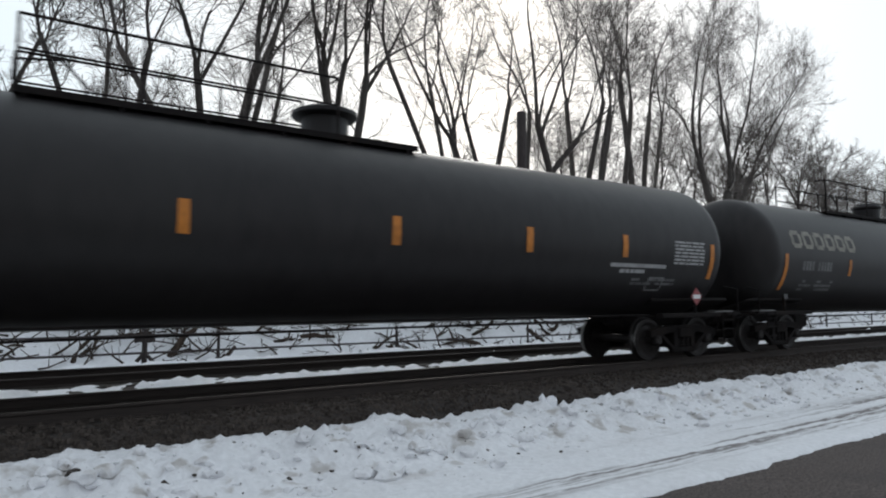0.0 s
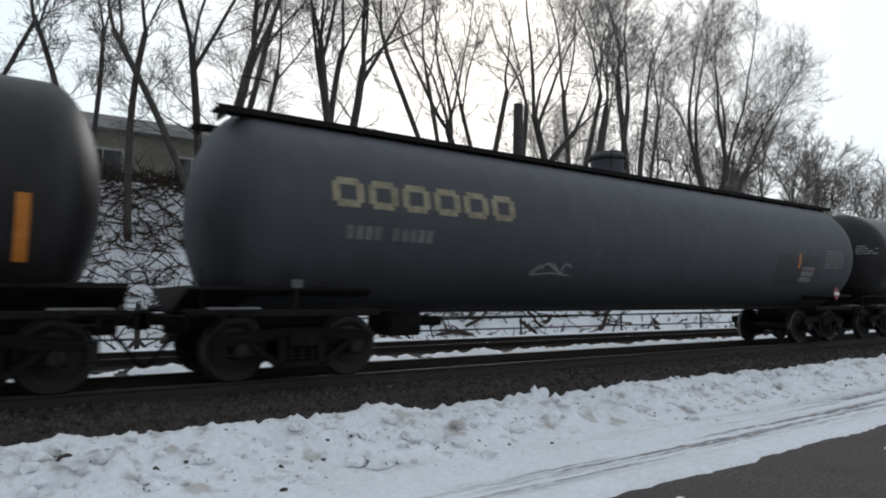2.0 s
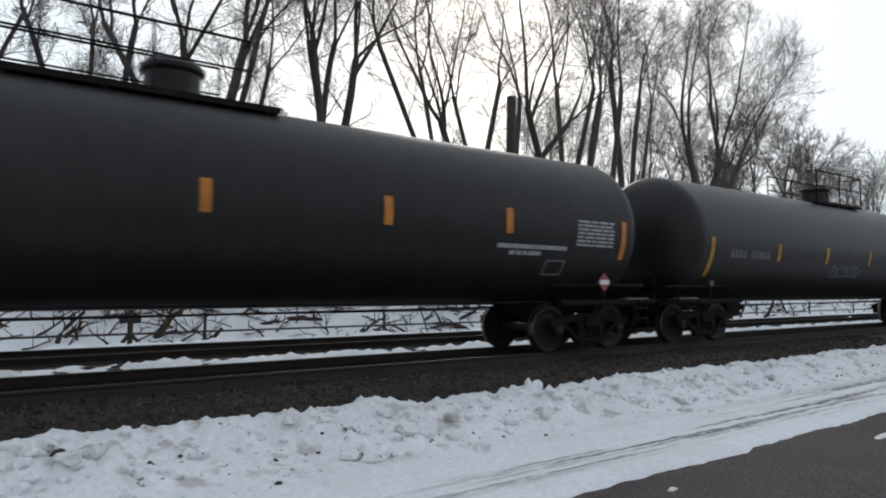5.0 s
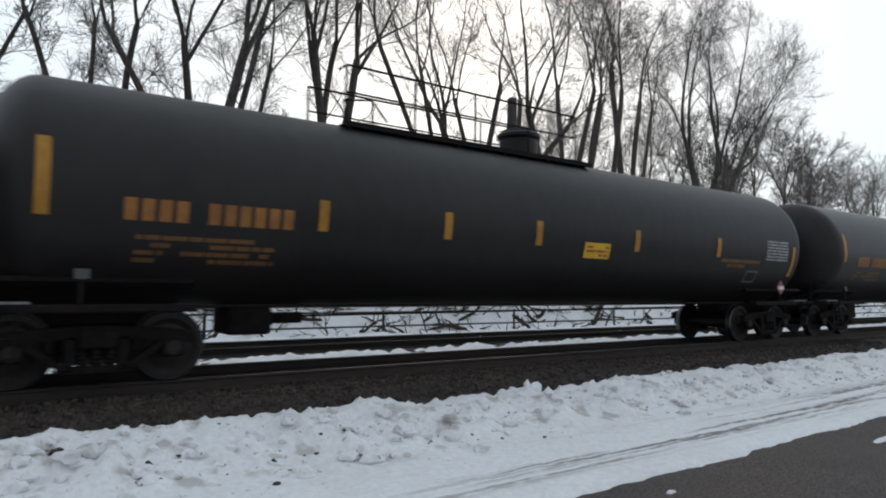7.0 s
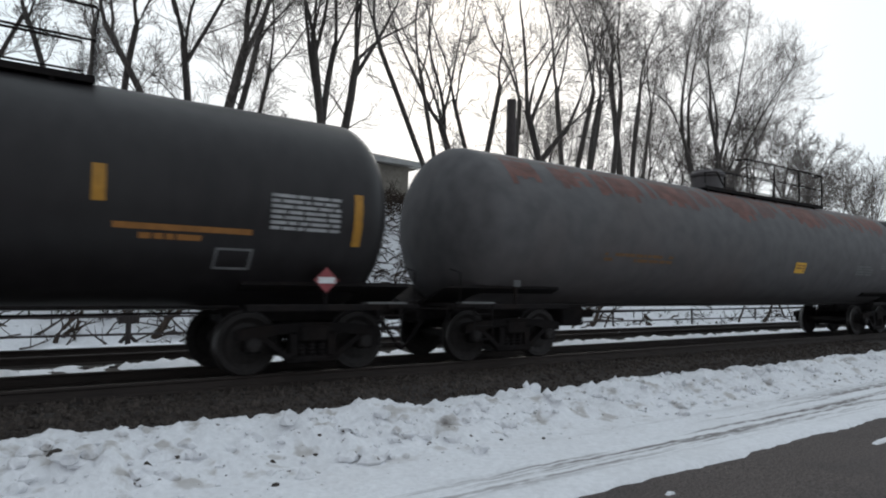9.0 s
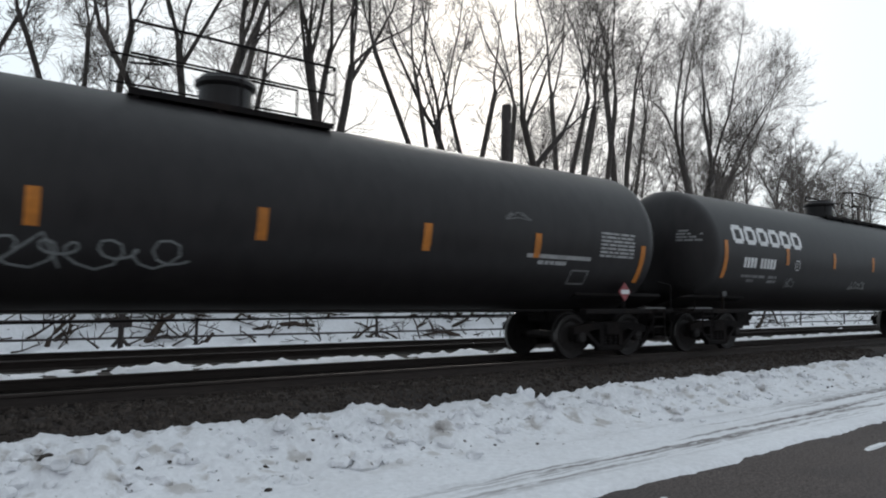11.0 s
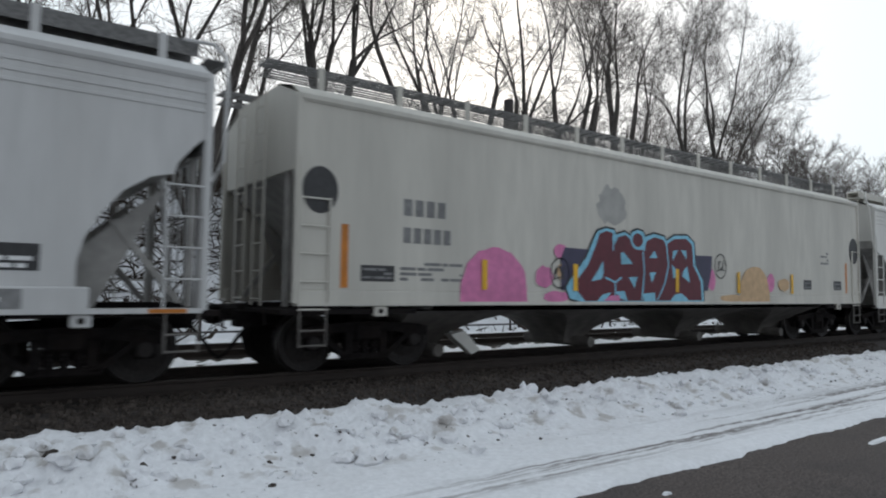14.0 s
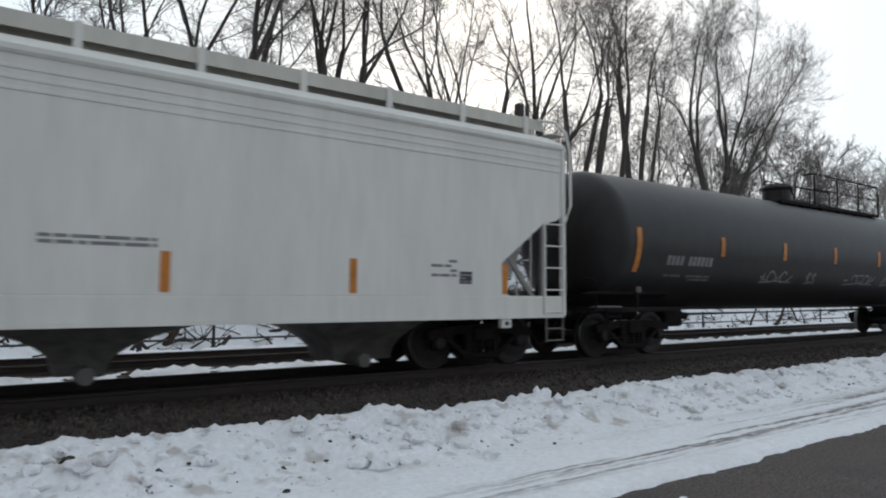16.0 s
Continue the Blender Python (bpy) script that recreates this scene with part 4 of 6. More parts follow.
tank_car(gap_x(6), "black tank car with orange numbers and thin white graffiti", TANK_BLACK, YELLOW, None, None, (2.35, 4.4, 2.05, 2.34, GOLD, 11, (4,)), end_lines=GOLD, extra=car_h, hat=0.3, bands=(4.85, 7.18, 9.31, 12.41, 14.70), first=(1.45, 1.85, 2.65))
tank_car(gap_x(7), "dull grey tank car with reddish rust along the crown", TANK_RUST, None, None, None, None, end_mark=DIM, end_lines=None, extra=car_i)
tank_car(gap_x(8), "plain black tank car with orange reflector strips", TANK_BLACK, ORANGE, None, None, (2.4, 4.3, 2.0, 2.2, DIM, 10, (4,)), walkway="short", extra=car_j)
tank_car(gap_x(9), "black tank car with bold white block lettering", TANK_SOOT, ORANGE, PLATE, WHITE, (2.44, 4.0, 2.05, 2.30, WHITE, 10, (4,)), extra=car_k, hat=0.22, bands=(4.57, 7.28, 9.93, 12.48, 15.0))


# ---- covered hoppers ----
SMUDGE = material("grey_smudge", (0.37, 0.365, 0.345), 0.7, grain=(3, 0.15), stain=(1.2, 0.3), tint=(0.45, 0.445, 0.42))
def hopper_car(start, length, label, paint_mat, cut, trough=False, extra=None, board=None, z_sill=0.90, sill_in=0.02, sill_out=0.035):
    """Four bays under a long box with sloped ends. cut: outline of the side sheet's lower corner, from the post inwards."""
    car = thing("hopper_car", label, "covered hopper", "cars of the passing train")
    L = length
    c0, c1 = 0.62, L - 0.62
    z_side, z_eave, z_roof = 1.25, 4.00, 4.32
    half = 1.6
    # side sheets
    for e in (-1, 1):
        left = [(c0 + a, z) for a, z in cut]
        right = [(c1 - a, z) for a, z in cut[::-1]]
        outline = [(c0, z_eave)] + left + right + [(c1, z_eave)]
        g = Geo()
        y0, y1 = sorted((e * (half - 0.03), e * half))
        g.prism(outline, y0, y1)
        part("side_sheet", g, paint_mat, car)
        g = Geo()
        y0, y1 = sorted((e * (half - 0.10), e * (half + sill_out)))
        g.box(c0 + sill_in, c1 - sill_in, y0, y1, z_sill, z_side, 0.02)
        y0, y1 = sorted((e * (half - 0.16), e * (half + sill_out + 0.025)))
        g.box(c0 + 0.02, c1 - 0.02, y0, y1, z_sill - 0.03, z_sill + 0.03)
        part("side_sill", g, paint_mat, car, "long pale side sill")
        # eave: a rounded rail over faint corrugations
        g = Geo()
        y0, y1 = sorted((e * (half - 0.05), e * (half + 0.05)))
        g.box(c0 - 0.02, c1 + 0.02, y0, y1, z_eave - 0.11, z_eave + 0.02, 0.035)
        part("eave", g, paint_mat, car)
        if not trough:
            for z in (3.72, 3.60, 3.48):
                y0, y1 = sorted((e * (half - 0.01), e * (half + 0.014)))
                part("side_rib", Geo().box(c0 + 0.05, c1 - 0.05, y0, y1, z, z + 0.05, 0.013), paint_mat, car)
        # corner posts
        for x in (c0, c1):
            y0, y1 = sorted((e * (half - 0.06), e * (half + 0.03)))
            part("corner_post", Geo().box(x - 0.05, x + 0.05, y0, y1, z_sill, z_eave, 0.015), paint_mat, car)
    # roof
    prof = [(-half - 0.02, z_eave - 0.02), (-1.25, z_eave + 0.20), (-0.8, z_roof), (0.8, z_roof), (1.25, z_eave + 0.20), (half + 0.02, z_eave - 0.02)]
    n = len(prof)
    v = [(x, y, z) for x in (c0, c1) for y, z in prof] + [(x, y, z - 0.04) for x in (c0, c1) for y, z in prof]
    f = [(k, k + 1, n + k + 1, n + k) for k in range(n - 1)] + [(2 * n + k, 3 * n + k, 3 * n + k + 1, 2 * n + k + 1) for k in range(n - 1)]
    part("roof", mesh_of("roof", v, f, paint_mat), None, car)
    # end walls, slope sheets, platforms
    for x, s in ((c0, 1), (c1, -1)):
        g = Geo()
        a, b = sorted((x, x + s * 0.05))
        g.box(a, b, -half + 0.03, half - 0.03, 2.95, z_eave)
        g.add([(a, -half + 0.03, z_eave), (a, half - 0.03, z_eave), (a, 0.8, z_roof - 0.02), (a, -0.8, z_roof - 0.02), (b, -half + 0.03, z_eave), (b, half - 0.03, z_eave), (b, 0.8, z_roof - 0.02), (b, -0.8, z_roof - 0.02)],
              [(0, 1, 2, 3), (7, 6, 5, 4)])
        part("end_wall", g, paint_mat, car)
        xa, xb = x + s * 0.02, x + s * 2.3
        run = [(xa + s * p, z) for p, z in cut if z < 3.0] if len(cut) > 1 else [(xa, 2.98), (xb, 0.95)]
        if len(cut) > 1:
            run = [(xa, 2.98)] + run + [(run[-1][0] + s * 0.05, 0.95)]
        n, w = len(run), half - 0.05
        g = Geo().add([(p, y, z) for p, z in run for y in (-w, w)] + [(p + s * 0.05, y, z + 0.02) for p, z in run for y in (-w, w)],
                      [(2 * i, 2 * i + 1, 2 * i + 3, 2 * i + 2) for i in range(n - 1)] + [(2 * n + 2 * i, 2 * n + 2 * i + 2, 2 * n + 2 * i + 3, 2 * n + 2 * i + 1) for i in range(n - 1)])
        # sheet, webs and braces take the darkened paint that stands for shade
        part("slope_sheet", g, HOPPER_SHADED, car, "grey slope sheet with its shade put into the paint")
        for y in (-1.1, 1.1):
            # webs added to fill the dark recess below the slope sheet
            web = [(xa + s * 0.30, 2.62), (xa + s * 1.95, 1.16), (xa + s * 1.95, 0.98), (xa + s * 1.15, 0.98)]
            part("slope_web", Geo().prism(web[::s], y - 0.012, y + 0.012), HOPPER_SHADED, car, "triangular web added to close the gap, in the shade tone")
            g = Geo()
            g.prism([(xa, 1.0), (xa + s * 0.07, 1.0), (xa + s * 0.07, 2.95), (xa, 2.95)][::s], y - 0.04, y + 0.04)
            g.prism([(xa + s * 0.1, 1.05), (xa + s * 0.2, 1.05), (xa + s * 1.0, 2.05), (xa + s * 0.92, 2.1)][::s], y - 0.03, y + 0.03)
            part("end_brace", g, HOPPER_SHADED, car)
        a, b = sorted((x - s * 0.2, x + s * 2.0))
        part("end_platform", Geo().box(a, b, -half + 0.02, half - 0.02, 0.90, 0.97), UNDER, car)
        for e in (-1, 1):
            g = Geo()
            y = e * (half + 0.03)
            xl, xr = x + s * 0.02, x + s * 0.48
            low = Geo()
            for xx in (xl + s * 0.03, xr - s * 0.03):
                low.tube([(xx, y, 0.45), (xx, y, z_sill - 0.035)], 0.017, 5)
            for z in (0.47, 0.68):
                low.tube([(xl + s * 0.03, y, z), (xr - s * 0.03, y, z)], 0.015, 5)
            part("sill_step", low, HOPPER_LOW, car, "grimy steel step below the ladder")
            g.tube([(xl, y, z_sill), (xl, y, 3.1)], 0.022, 5)
            g.tube([(xr, y, z_sill), (xr, y, 2.55)], 0.020, 5)
            for k in range(1, 6):
                g.tube([(xl, y, 0.58 + k * 0.39), (xr, y, 0.58 + k * 0.39)], 0.014, 5)
            g.tube([(x - s * 0.12, e * 0.6, 1.0), (x - s * 0.12, e * 0.6, z_eave + 0.2)], 0.02, 5)
            g.tube([(x - s * 0.12, e * 0.2, 1.0), (x - s * 0.12, e * 0.2, z_eave + 0.2)], 0.02, 5)
            for k in range(8):
                g.tube([(x - s * 0.12, e * 0.6, 1.1 + k * 0.42), (x - s * 0.12, e * 0.2, 1.1 + k * 0.42)], 0.014, 5)
            part("end_ladder", g, paint_mat, car, "pale corner ladder")
        xx = 0 if s > 0 else L
        part("coupler", coupler_geo(xx, -s), UNDER, car, "grimy steel coupler")
        part("air_hose", hose_geo(xx, -s), UNDER, car)
        truck(car, x + s * 1.43)
    part("centre_sill", Geo().box(0.6, L - 0.6, -0.25, 0.25, 0.84, 1.04), UNDER, car)
    # discharge bays
    pitch = 3.84
    for k in range(4):
        cx = L / 2 - 0.2 + (k - 1.5) * pitch
        levels = [(0.93 - 0.73 * j / 9, math.sqrt(max(0.0, 1 - ((0.73 - 0.73 * j / 9) / 0.73) ** 2))) for j in range(10)]
        g = Geo()
        for z, open_part in levels:
            gap = 1.64 * open_part
            wl, wr = (1.0 - 0.25 * open_part if k == 0 else pitch / 2 - gap), (1.0 - 0.25 * open_part if k == 3 else pitch / 2 - gap)
            wy = 0.45 + 1.07 * (1 - (0.93 - z) / 0.73) ** 1.9
            g.v += [(cx - wl, -wy, z), (cx + wr, -wy, z), (cx + wr, wy, z), (cx - wl, wy, z)]
        g.f += [(4 * j + i, 4 * j + (i + 1) % 4, 4 * j + 4 + (i + 1) % 4, 4 * j + 4 + i) for j in range(9) for i in range(4)] + [(36, 39, 38, 37)]
        bay = part("discharge_bay", g, HOPPER_LOW, car, "dark grey discharge bay")
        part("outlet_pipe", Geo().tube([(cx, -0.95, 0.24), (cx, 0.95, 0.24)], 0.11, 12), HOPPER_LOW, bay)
    # hatch troughs and running boards along the roof
    g = Geo()
    w0, w1 = (c0 - 0.35, c1 + 0.35) if trough else (c0 + 0.04, c1 - 0.04)
    for y in (-0.98, 0.98):
        if trough:
            for yy in (y - 0.16, y - 0.05, y + 0.06, y + 0.16):
                g.box(w0, w1, yy - 0.012, yy + 0.012, 4.515, 4.545)
                g.box(w0, w1, yy - 0.012, yy + 0.012, 4.36, 4.38)
            for k in range(int((w1 - w0) / 0.30)):
                g.box(w0 + k * 0.30, w0 + k * 0.30 + 0.02, y - 0.16, y + 0.16, 4.50, 4.52)
                g.box(w0 + k * 0.30, w0 + k * 0.30 + 0.015, y - 0.165, y - 0.155, 4.37, 4.53)
        else:
            g.box(w0, w1, y - 0.16, y + 0.16, 4.50, 4.535)
            for yy in (y - 0.16, y + 0.16):
                g.box(w0, w1, yy - 0.008, yy + 0.008, 4.34, 4.545)
    part("running_board", g, board or GRATING, car, "dark grating walkway along the roof")
    if not trough:
        for x, s in ((c0, -1), (c1, 1)):
            a, b = sorted((x + s * 0.02, x + s * 0.32))
            g = Geo().box(a, b, -1.3, 1.3, 4.28, 4.30)
            for y in (-1.2, 0.0, 1.2):
                g.tube([(x + s * 0.30, y, 4.28), (x + s * 0.02, y, 4.08)], 0.018, 5)
            part("end_board", g, board or GRATING, car, "grating step across the car's end")
            for e in (-1, 1):
                if sill_in > 1:
                    g = Geo().tube([(x + s * 0.03, e * 1.50, 3.95), (x + s * 0.10, e * 1.05, 2.4), (x + s * 0.16, e * 0.70, 0.97)], 0.05, 6)
                    part("end_strut", g, paint_mat, car, "slanting pale end strut")
                g = Geo().tube([(x - s * 0.25, e * 1.2, 4.52), (x + s * 0.12, e * 1.3, 4.50), (x + s * 0.24, e * 1.45, 4.30), (x + s * 0.24, e * 1.55, 3.9), (x + s * 0.20, e * 1.60, 2.9), (x + s * 0.04, e * 1.62, 2.6)], 0.026, 6)
                part("grab_pipe", g, paint_mat, car, "bent pale grab pipe at the corner")
    step = (c1 - c0 - 1.0) / 12
    for k in range(13):
        xx = c0 + 0.5 + k * step
        for e in (-1, 1):
            g = Geo()
            y0, y1 = sorted((e * 1.15, e * 1.18))
            g.box(xx - 0.05, xx + 0.05, y0, y1, 4.20, 4.56)
            part("board_bracket", g, paint_mat, car)
    for k in range(10):
        xx = c0 + 1.4 + k * (c1 - c0 - 2.8) / 9
        part("roof_hatch", Geo().box(xx - 0.45, xx + 0.45, -0.4, 0.4, z_roof - 0.01, z_roof + 0.10, 0.04), paint_mat, car)
    for x in (c0 + 1.35, c1 - 1.35):
        pad = part("jacking_pad", Geo().box(x - 0.11, x + 0.11, -half - 0.02, -half + 0.08, z_sill - 0.19, z_sill - 0.032, 0.015), paint_mat, car, "pale jacking pad under the sill")
        # dark plug on the pad's face, its colour standing for a hole's shade
        part("pad_hole_plug", Geo().tube([(x, -half - 0.026, z_sill - 0.11), (x, -half, z_sill - 0.11)], 0.04, 10), UNDER, pad)
    if extra:
        extra(car, on_side(0.004), on_side(0.040))
    CARS.append((car, start))
    return car


def reflectors(car, place, xs, mat, z0=1.28, z1=1.78):
    for x in xs:
        Decal(place).rect(x - 0.06, x + 0.06, z0, z1).done("reflector_strip", mat, car, "upright orange reflective strip")


def hopper_l(car, side, sill):
    chars(side, 3.22, 3.92, 2.34, 2.56, 4, BLACK_MARK, car)
    chars(side, 3.22, 3.92, 2.00, 2.22, 5, BLACK_MARK, car)
    fine_print(Decal(side), 3.2, 3.95, 1.42, 1.56, 2, 3).fine("data_line", GREY_MARK, car)
    fine_print(Decal(side), 4.7, 5.0, 2.1, 2.4, 3, 5).fine("data_line", GREY_MARK, car)
    scrawl(Decal(side), 9.2, 11.8, 1.38, 1.95, 0.035, 81, 8).fine("scribble", BLACK_MARK, car, "thin black spray scribble")
    scrawl(Decal(on_side(0.008)), 9.1, 11.9, 1.45, 2.05, 0.022, 84, 10).fine("scribble", BLACK_MARK, car, "thin black spray scribble")
    r = random.Random(12)
    d = Decal(side)
    for i in range(22):
        x = r.choice((4.9, 5.3, 7.3, 7.9, 8.9, 9.2, 12.6)) + r.uniform(-0.3, 0.3)
        d.oval(x, r.uniform(1.35, 2.0), r.uniform(0.012, 0.04), r.uniform(0.03, 0.10), 8, 0.35, i)
    for x, z in ((6.6, 2.42), (6.9, 2.38), (7.05, 2.35), (10.6, 2.9), (11.6, 2.85), (4.1, 2.8), (13.6, 2.3)):
        d.oval(x, z, r.uniform(0.03, 0.07), r.uniform(0.03, 0.07), 9, 0.35, int(x * 10))
    d.fine("rust_spots", RUST, car, "small rust and chipped paint spots")
    for x in (5.4, 10.2, 14.4):
        Decal(sill).rect(x - 0.22, x + 0.22, 1.0, 1.07).done("reflector_strip", ORANGE, car, "flat orange reflective strip")
    for x in (1.0, 18.1):
        Decal(on_side(0.066)).rect(x - 0.22, x + 0.22, 0.945, 0.995).done("reflector_strip", ORANGE, car, "flat orange reflective strip")
    p = Decal(sill).rect(15.6, 16.6, 0.98, 1.22).done("tag_board", GREY_MARK, car, "dark grey panel on the sill")
    Decal(on_side(0.046)).rect(15.7, 16.4, 1.08, 1.13).fine("panel_text", WHITE, p)
    q = Decal(side).rect(16.1, 16.75, 1.42, 1.72).done("data_plate", BLACK_MARK, car, "black data plate")
    fine_print(Decal(on_side(0.008)), 16.14, 16.7, 1.45, 1.69, 3, 4).fine("panel_text", WHITE, q)
    fine_print(Decal(sill), 3.4, 6.6, 1.08, 1.16, 1, 7, 0.6).fine("data_line", SPRAY_OLIVE, car)


def hopper_m(car, side, sill):
    chars(side, 2.35, 3.2, 2.40, 2.66, 4, GREY_MARK, car)
    chars(side, 2.35, 3.3, 1.98, 2.22, 5, GREY_MARK, car)
    fine_print(Decal(side), 2.3, 3.5, 1.40, 1.72, 4, 3, 0.6).fine("data_line", GREY_MARK, car)
    q = Decal(side).rect(1.62, 2.2, 1.38, 1.62).done("data_plate", BLACK_MARK, car, "black data plate")
    fine_print(Decal(on_side(0.008)), 1.66, 2.16, 1.42, 1.6, 3, 4).fine("panel_text", GREY_MARK, q)
    Decal(side).oval(7.24, 2.96, 0.42, 0.40, 26, 0.22, 3).done("smudge", SMUDGE, car, "faded grey spray smudge")
    # the coloured piece: clouds behind, a violet field, one maroon body with pale blue edges and facets
    on = [on_side(0.016 + 0.002 * i) for i in range(8)]
    for cx, cz, rx, rz, mat in ((4.2, 1.54, 0.74, 0.46, SPRAY_PINK), (5.35, 1.52, 0.22, 0.20, SPRAY_PINK), (5.77, 2.00, 0.17, 0.14, SPRAY_PINK), (5.68, 1.17, 0.35, 0.10, SPRAY_PINK),
                                (10.64, 1.56, 0.16, 0.24, SPRAY_PINK), (5.84, 1.63, 0.18, 0.16, SPRAY_PEACH), (12.5, 1.52, 0.68, 0.42, SPRAY_PEACH), (13.9, 1.5, 0.30, 0.16, SPRAY_PEACH),
                                (13.25, 1.55, 0.18, 0.22, SPRAY_PINK), (11.5, 1.16, 0.5, 0.08, SPRAY_PEACH)):
        d = Decal(on[0])
        if rx > 0.6:
            low, wob = 1.07, random.Random(int(cx * 10))
            d.disc([(cx + rx * math.cos(math.pi * i / 15) * wob.uniform(0.97, 1.03), low + (cz + rz - low) * math.sin(math.pi * i / 15) ** 0.7 * wob.uniform(0.97, 1.03)) for i in range(16)])
        else:
            d.oval(cx, cz, rx, rz, 18, 0.10, int(cx * 10))
        d.done("graffiti_cloud", mat, car, "soft sprayed cloud")
    for cx, cz in ((5.75, 1.60), (11.01, 1.89)):
        d = Decal(on[1])
        d.stroke([(cx + 0.24 * math.cos(a * 0.5), cz + 0.28 * math.sin(a * 0.5)) for a in range(14)], 0.025)
        scrawl(d, cx - 0.16, cx + 0.16, cz - 0.12, cz + 0.14, 0.022, int(cx), 4)
        d.done("graffiti_character", BLACK_MARK, car, "black outlined round doodle")
    for pts in ([(5.78, 1.29), (5.77, 1.87), (5.87, 2.08), (6.62, 2.07), (6.22, 1.60), (6.10, 1.29)],
                [(9.96, 2.10), (10.67, 2.11), (10.64, 1.77), (10.48, 1.32), (10.25, 1.32), (10.00, 1.84)]):
        Decal(on[1]).blob(pts).done("graffiti_field", SPRAY_NAVY, car, "dark violet sprayed field")
    halo = [(6.06, 1.54), (6.46, 1.92), (6.66, 2.27), (6.77, 2.44), (7.02, 2.51), (7.27, 2.49), (7.31, 2.40), (7.59, 2.47), (7.77, 2.40), (7.81, 2.48), (7.98, 2.54), (8.17, 2.51), (8.24, 2.41), (8.53, 2.49), (8.88, 2.45), (8.95, 2.36), (9.23, 2.49), (9.71, 2.52), (9.96, 2.37), (10.00, 1.89), (10.29, 1.54), (10.32, 1.07), (6.35, 1.07), (6.01, 1.14), (5.91, 1.34)]
    body = [(6.18, 1.47), (6.49, 1.76), (6.71, 2.14), (6.83, 2.39), (7.03, 2.46), (7.22, 2.43), (7.26, 2.19), (7.37, 2.35), (7.59, 2.41), (7.73, 2.35), (7.82, 2.26), (8.05, 2.13), (8.20, 2.14), (8.29, 2.33), (8.54, 2.42), (8.86, 2.38), (8.93, 2.26), (9.03, 2.33), (9.23, 2.42), (9.66, 2.45), (9.88, 2.33), (9.93, 1.87), (10.20, 1.52), (10.23, 1.11), (6.42, 1.09), (6.16, 1.32)]
    Decal(on[2]).stroke(halo + halo[:1], 0.085).done("graffiti_outline", BLACK_MARK, car, "dark outer outline")
    Decal(on[3]).blob(halo).done("graffiti_halo", SPRAY_LIGHT, car, "pale blue outline")
    Decal(on[4]).blob(body).done("graffiti_body", SPRAY_MAROON, car, "maroon bubble form")
    for pts in ([(6.59, 1.47), (6.80, 1.70), (6.93, 1.87), (6.94, 1.63), (6.88, 1.51)],
                [(7.46, 2.04), (7.54, 2.07), (7.83, 1.84), (7.47, 1.82)],
                [(7.70, 1.57), (7.98, 1.58), (7.88, 1.35)],
                [(8.37, 1.98), (8.54, 2.14), (8.64, 1.99)],
                [(8.38, 1.68), (8.59, 1.69), (8.44, 1.47)],
                [(9.17, 2.16), (9.36, 2.19), (9.17, 1.95)],
                [(9.47, 2.19), (9.66, 2.19), (9.67, 1.99)],
                [(9.13, 1.87), (9.32, 1.75), (9.39, 1.62), (9.18, 1.57)],
                [(9.69, 1.86), (9.79, 1.49), (9.50, 1.63), (9.56, 1.76)],
                [(6.75, 1.09), (6.92, 1.22), (7.17, 1.26), (7.07, 1.17), (6.95, 1.09)],
                [(7.30, 1.28), (7.57, 1.29), (7.66, 1.09), (7.41, 1.15)],
                [(8.14, 1.24), (8.54, 1.27), (8.57, 1.09), (8.18, 1.09)],
                [(9.06, 1.09), (9.23, 1.23), (9.47, 1.26), (9.69, 1.15), (9.71, 1.09)]):
        Decal(on[5]).blob(pts).done("graffiti_facet", SPRAY_LIGHT, car, "pale blue facet")
    for pts in ([(7.23, 2.45), (7.23, 2.08)],
                [(8.16, 2.11), (8.20, 1.67), (8.12, 1.12)],
                [(8.95, 2.33), (9.02, 1.83), (8.88, 1.45), (8.64, 1.12)],
                [(6.98, 1.55), (7.29, 1.46), (7.48, 1.56)],
                [(8.24, 2.40), (8.20, 2.11)],
                [(7.29, 1.46), (7.29, 1.15)]):
        Decal(on[5]).stroke(pts, 0.04).done("graffiti_line", SPRAY_LIGHT, car, "pale blue dividing line")
    Decal(on[5]).oval(7.99, 2.33, 0.23, 0.20).done("graffiti_halo", SPRAY_LIGHT, car, "pale blue outline")
    Decal(on[6]).oval(7.99, 2.33, 0.17, 0.14).done("graffiti_body", SPRAY_MAROON, car, "maroon dot")
    Decal(on[5]).blob([(6.90, 1.10), (7.15, 1.20), (7.44, 1.20), (7.41, 1.09)]).done("graffiti_facet", SPRAY_PINK, car, "pink facet")
    g = Geo().add([(3.75, -0.98, 0.50), (4.05, -0.98, 0.56), (4.40, -0.98, 0.22), (4.22, -0.98, 0.14), (3.75, -0.80, 0.50), (4.05, -0.80, 0.56), (4.40, -0.80, 0.22), (4.22, -0.80, 0.14)],
                  [(0, 1, 2, 3), (7, 6, 5, 4), (0, 4, 5, 1), (1, 5, 6, 2), (2, 6, 7, 3), (3, 7, 4, 0)])
    part("outlet_cover", g, HOPPER_WHITE, car, "pale bent cover on the outlet gate")
    reflectors(car, on_side(0.034), (6.15, 9.32, 11.75, 14.3), LABEL_YELLOW)
    reflectors(car, side, (1.35,), ORANGE, 1.28, 2.2)
    reflectors(car, on_side(0.034), (3.95,), LABEL_YELLOW)
    reflectors(car, side, (17.5,), ORANGE, 1.32, 2.18)
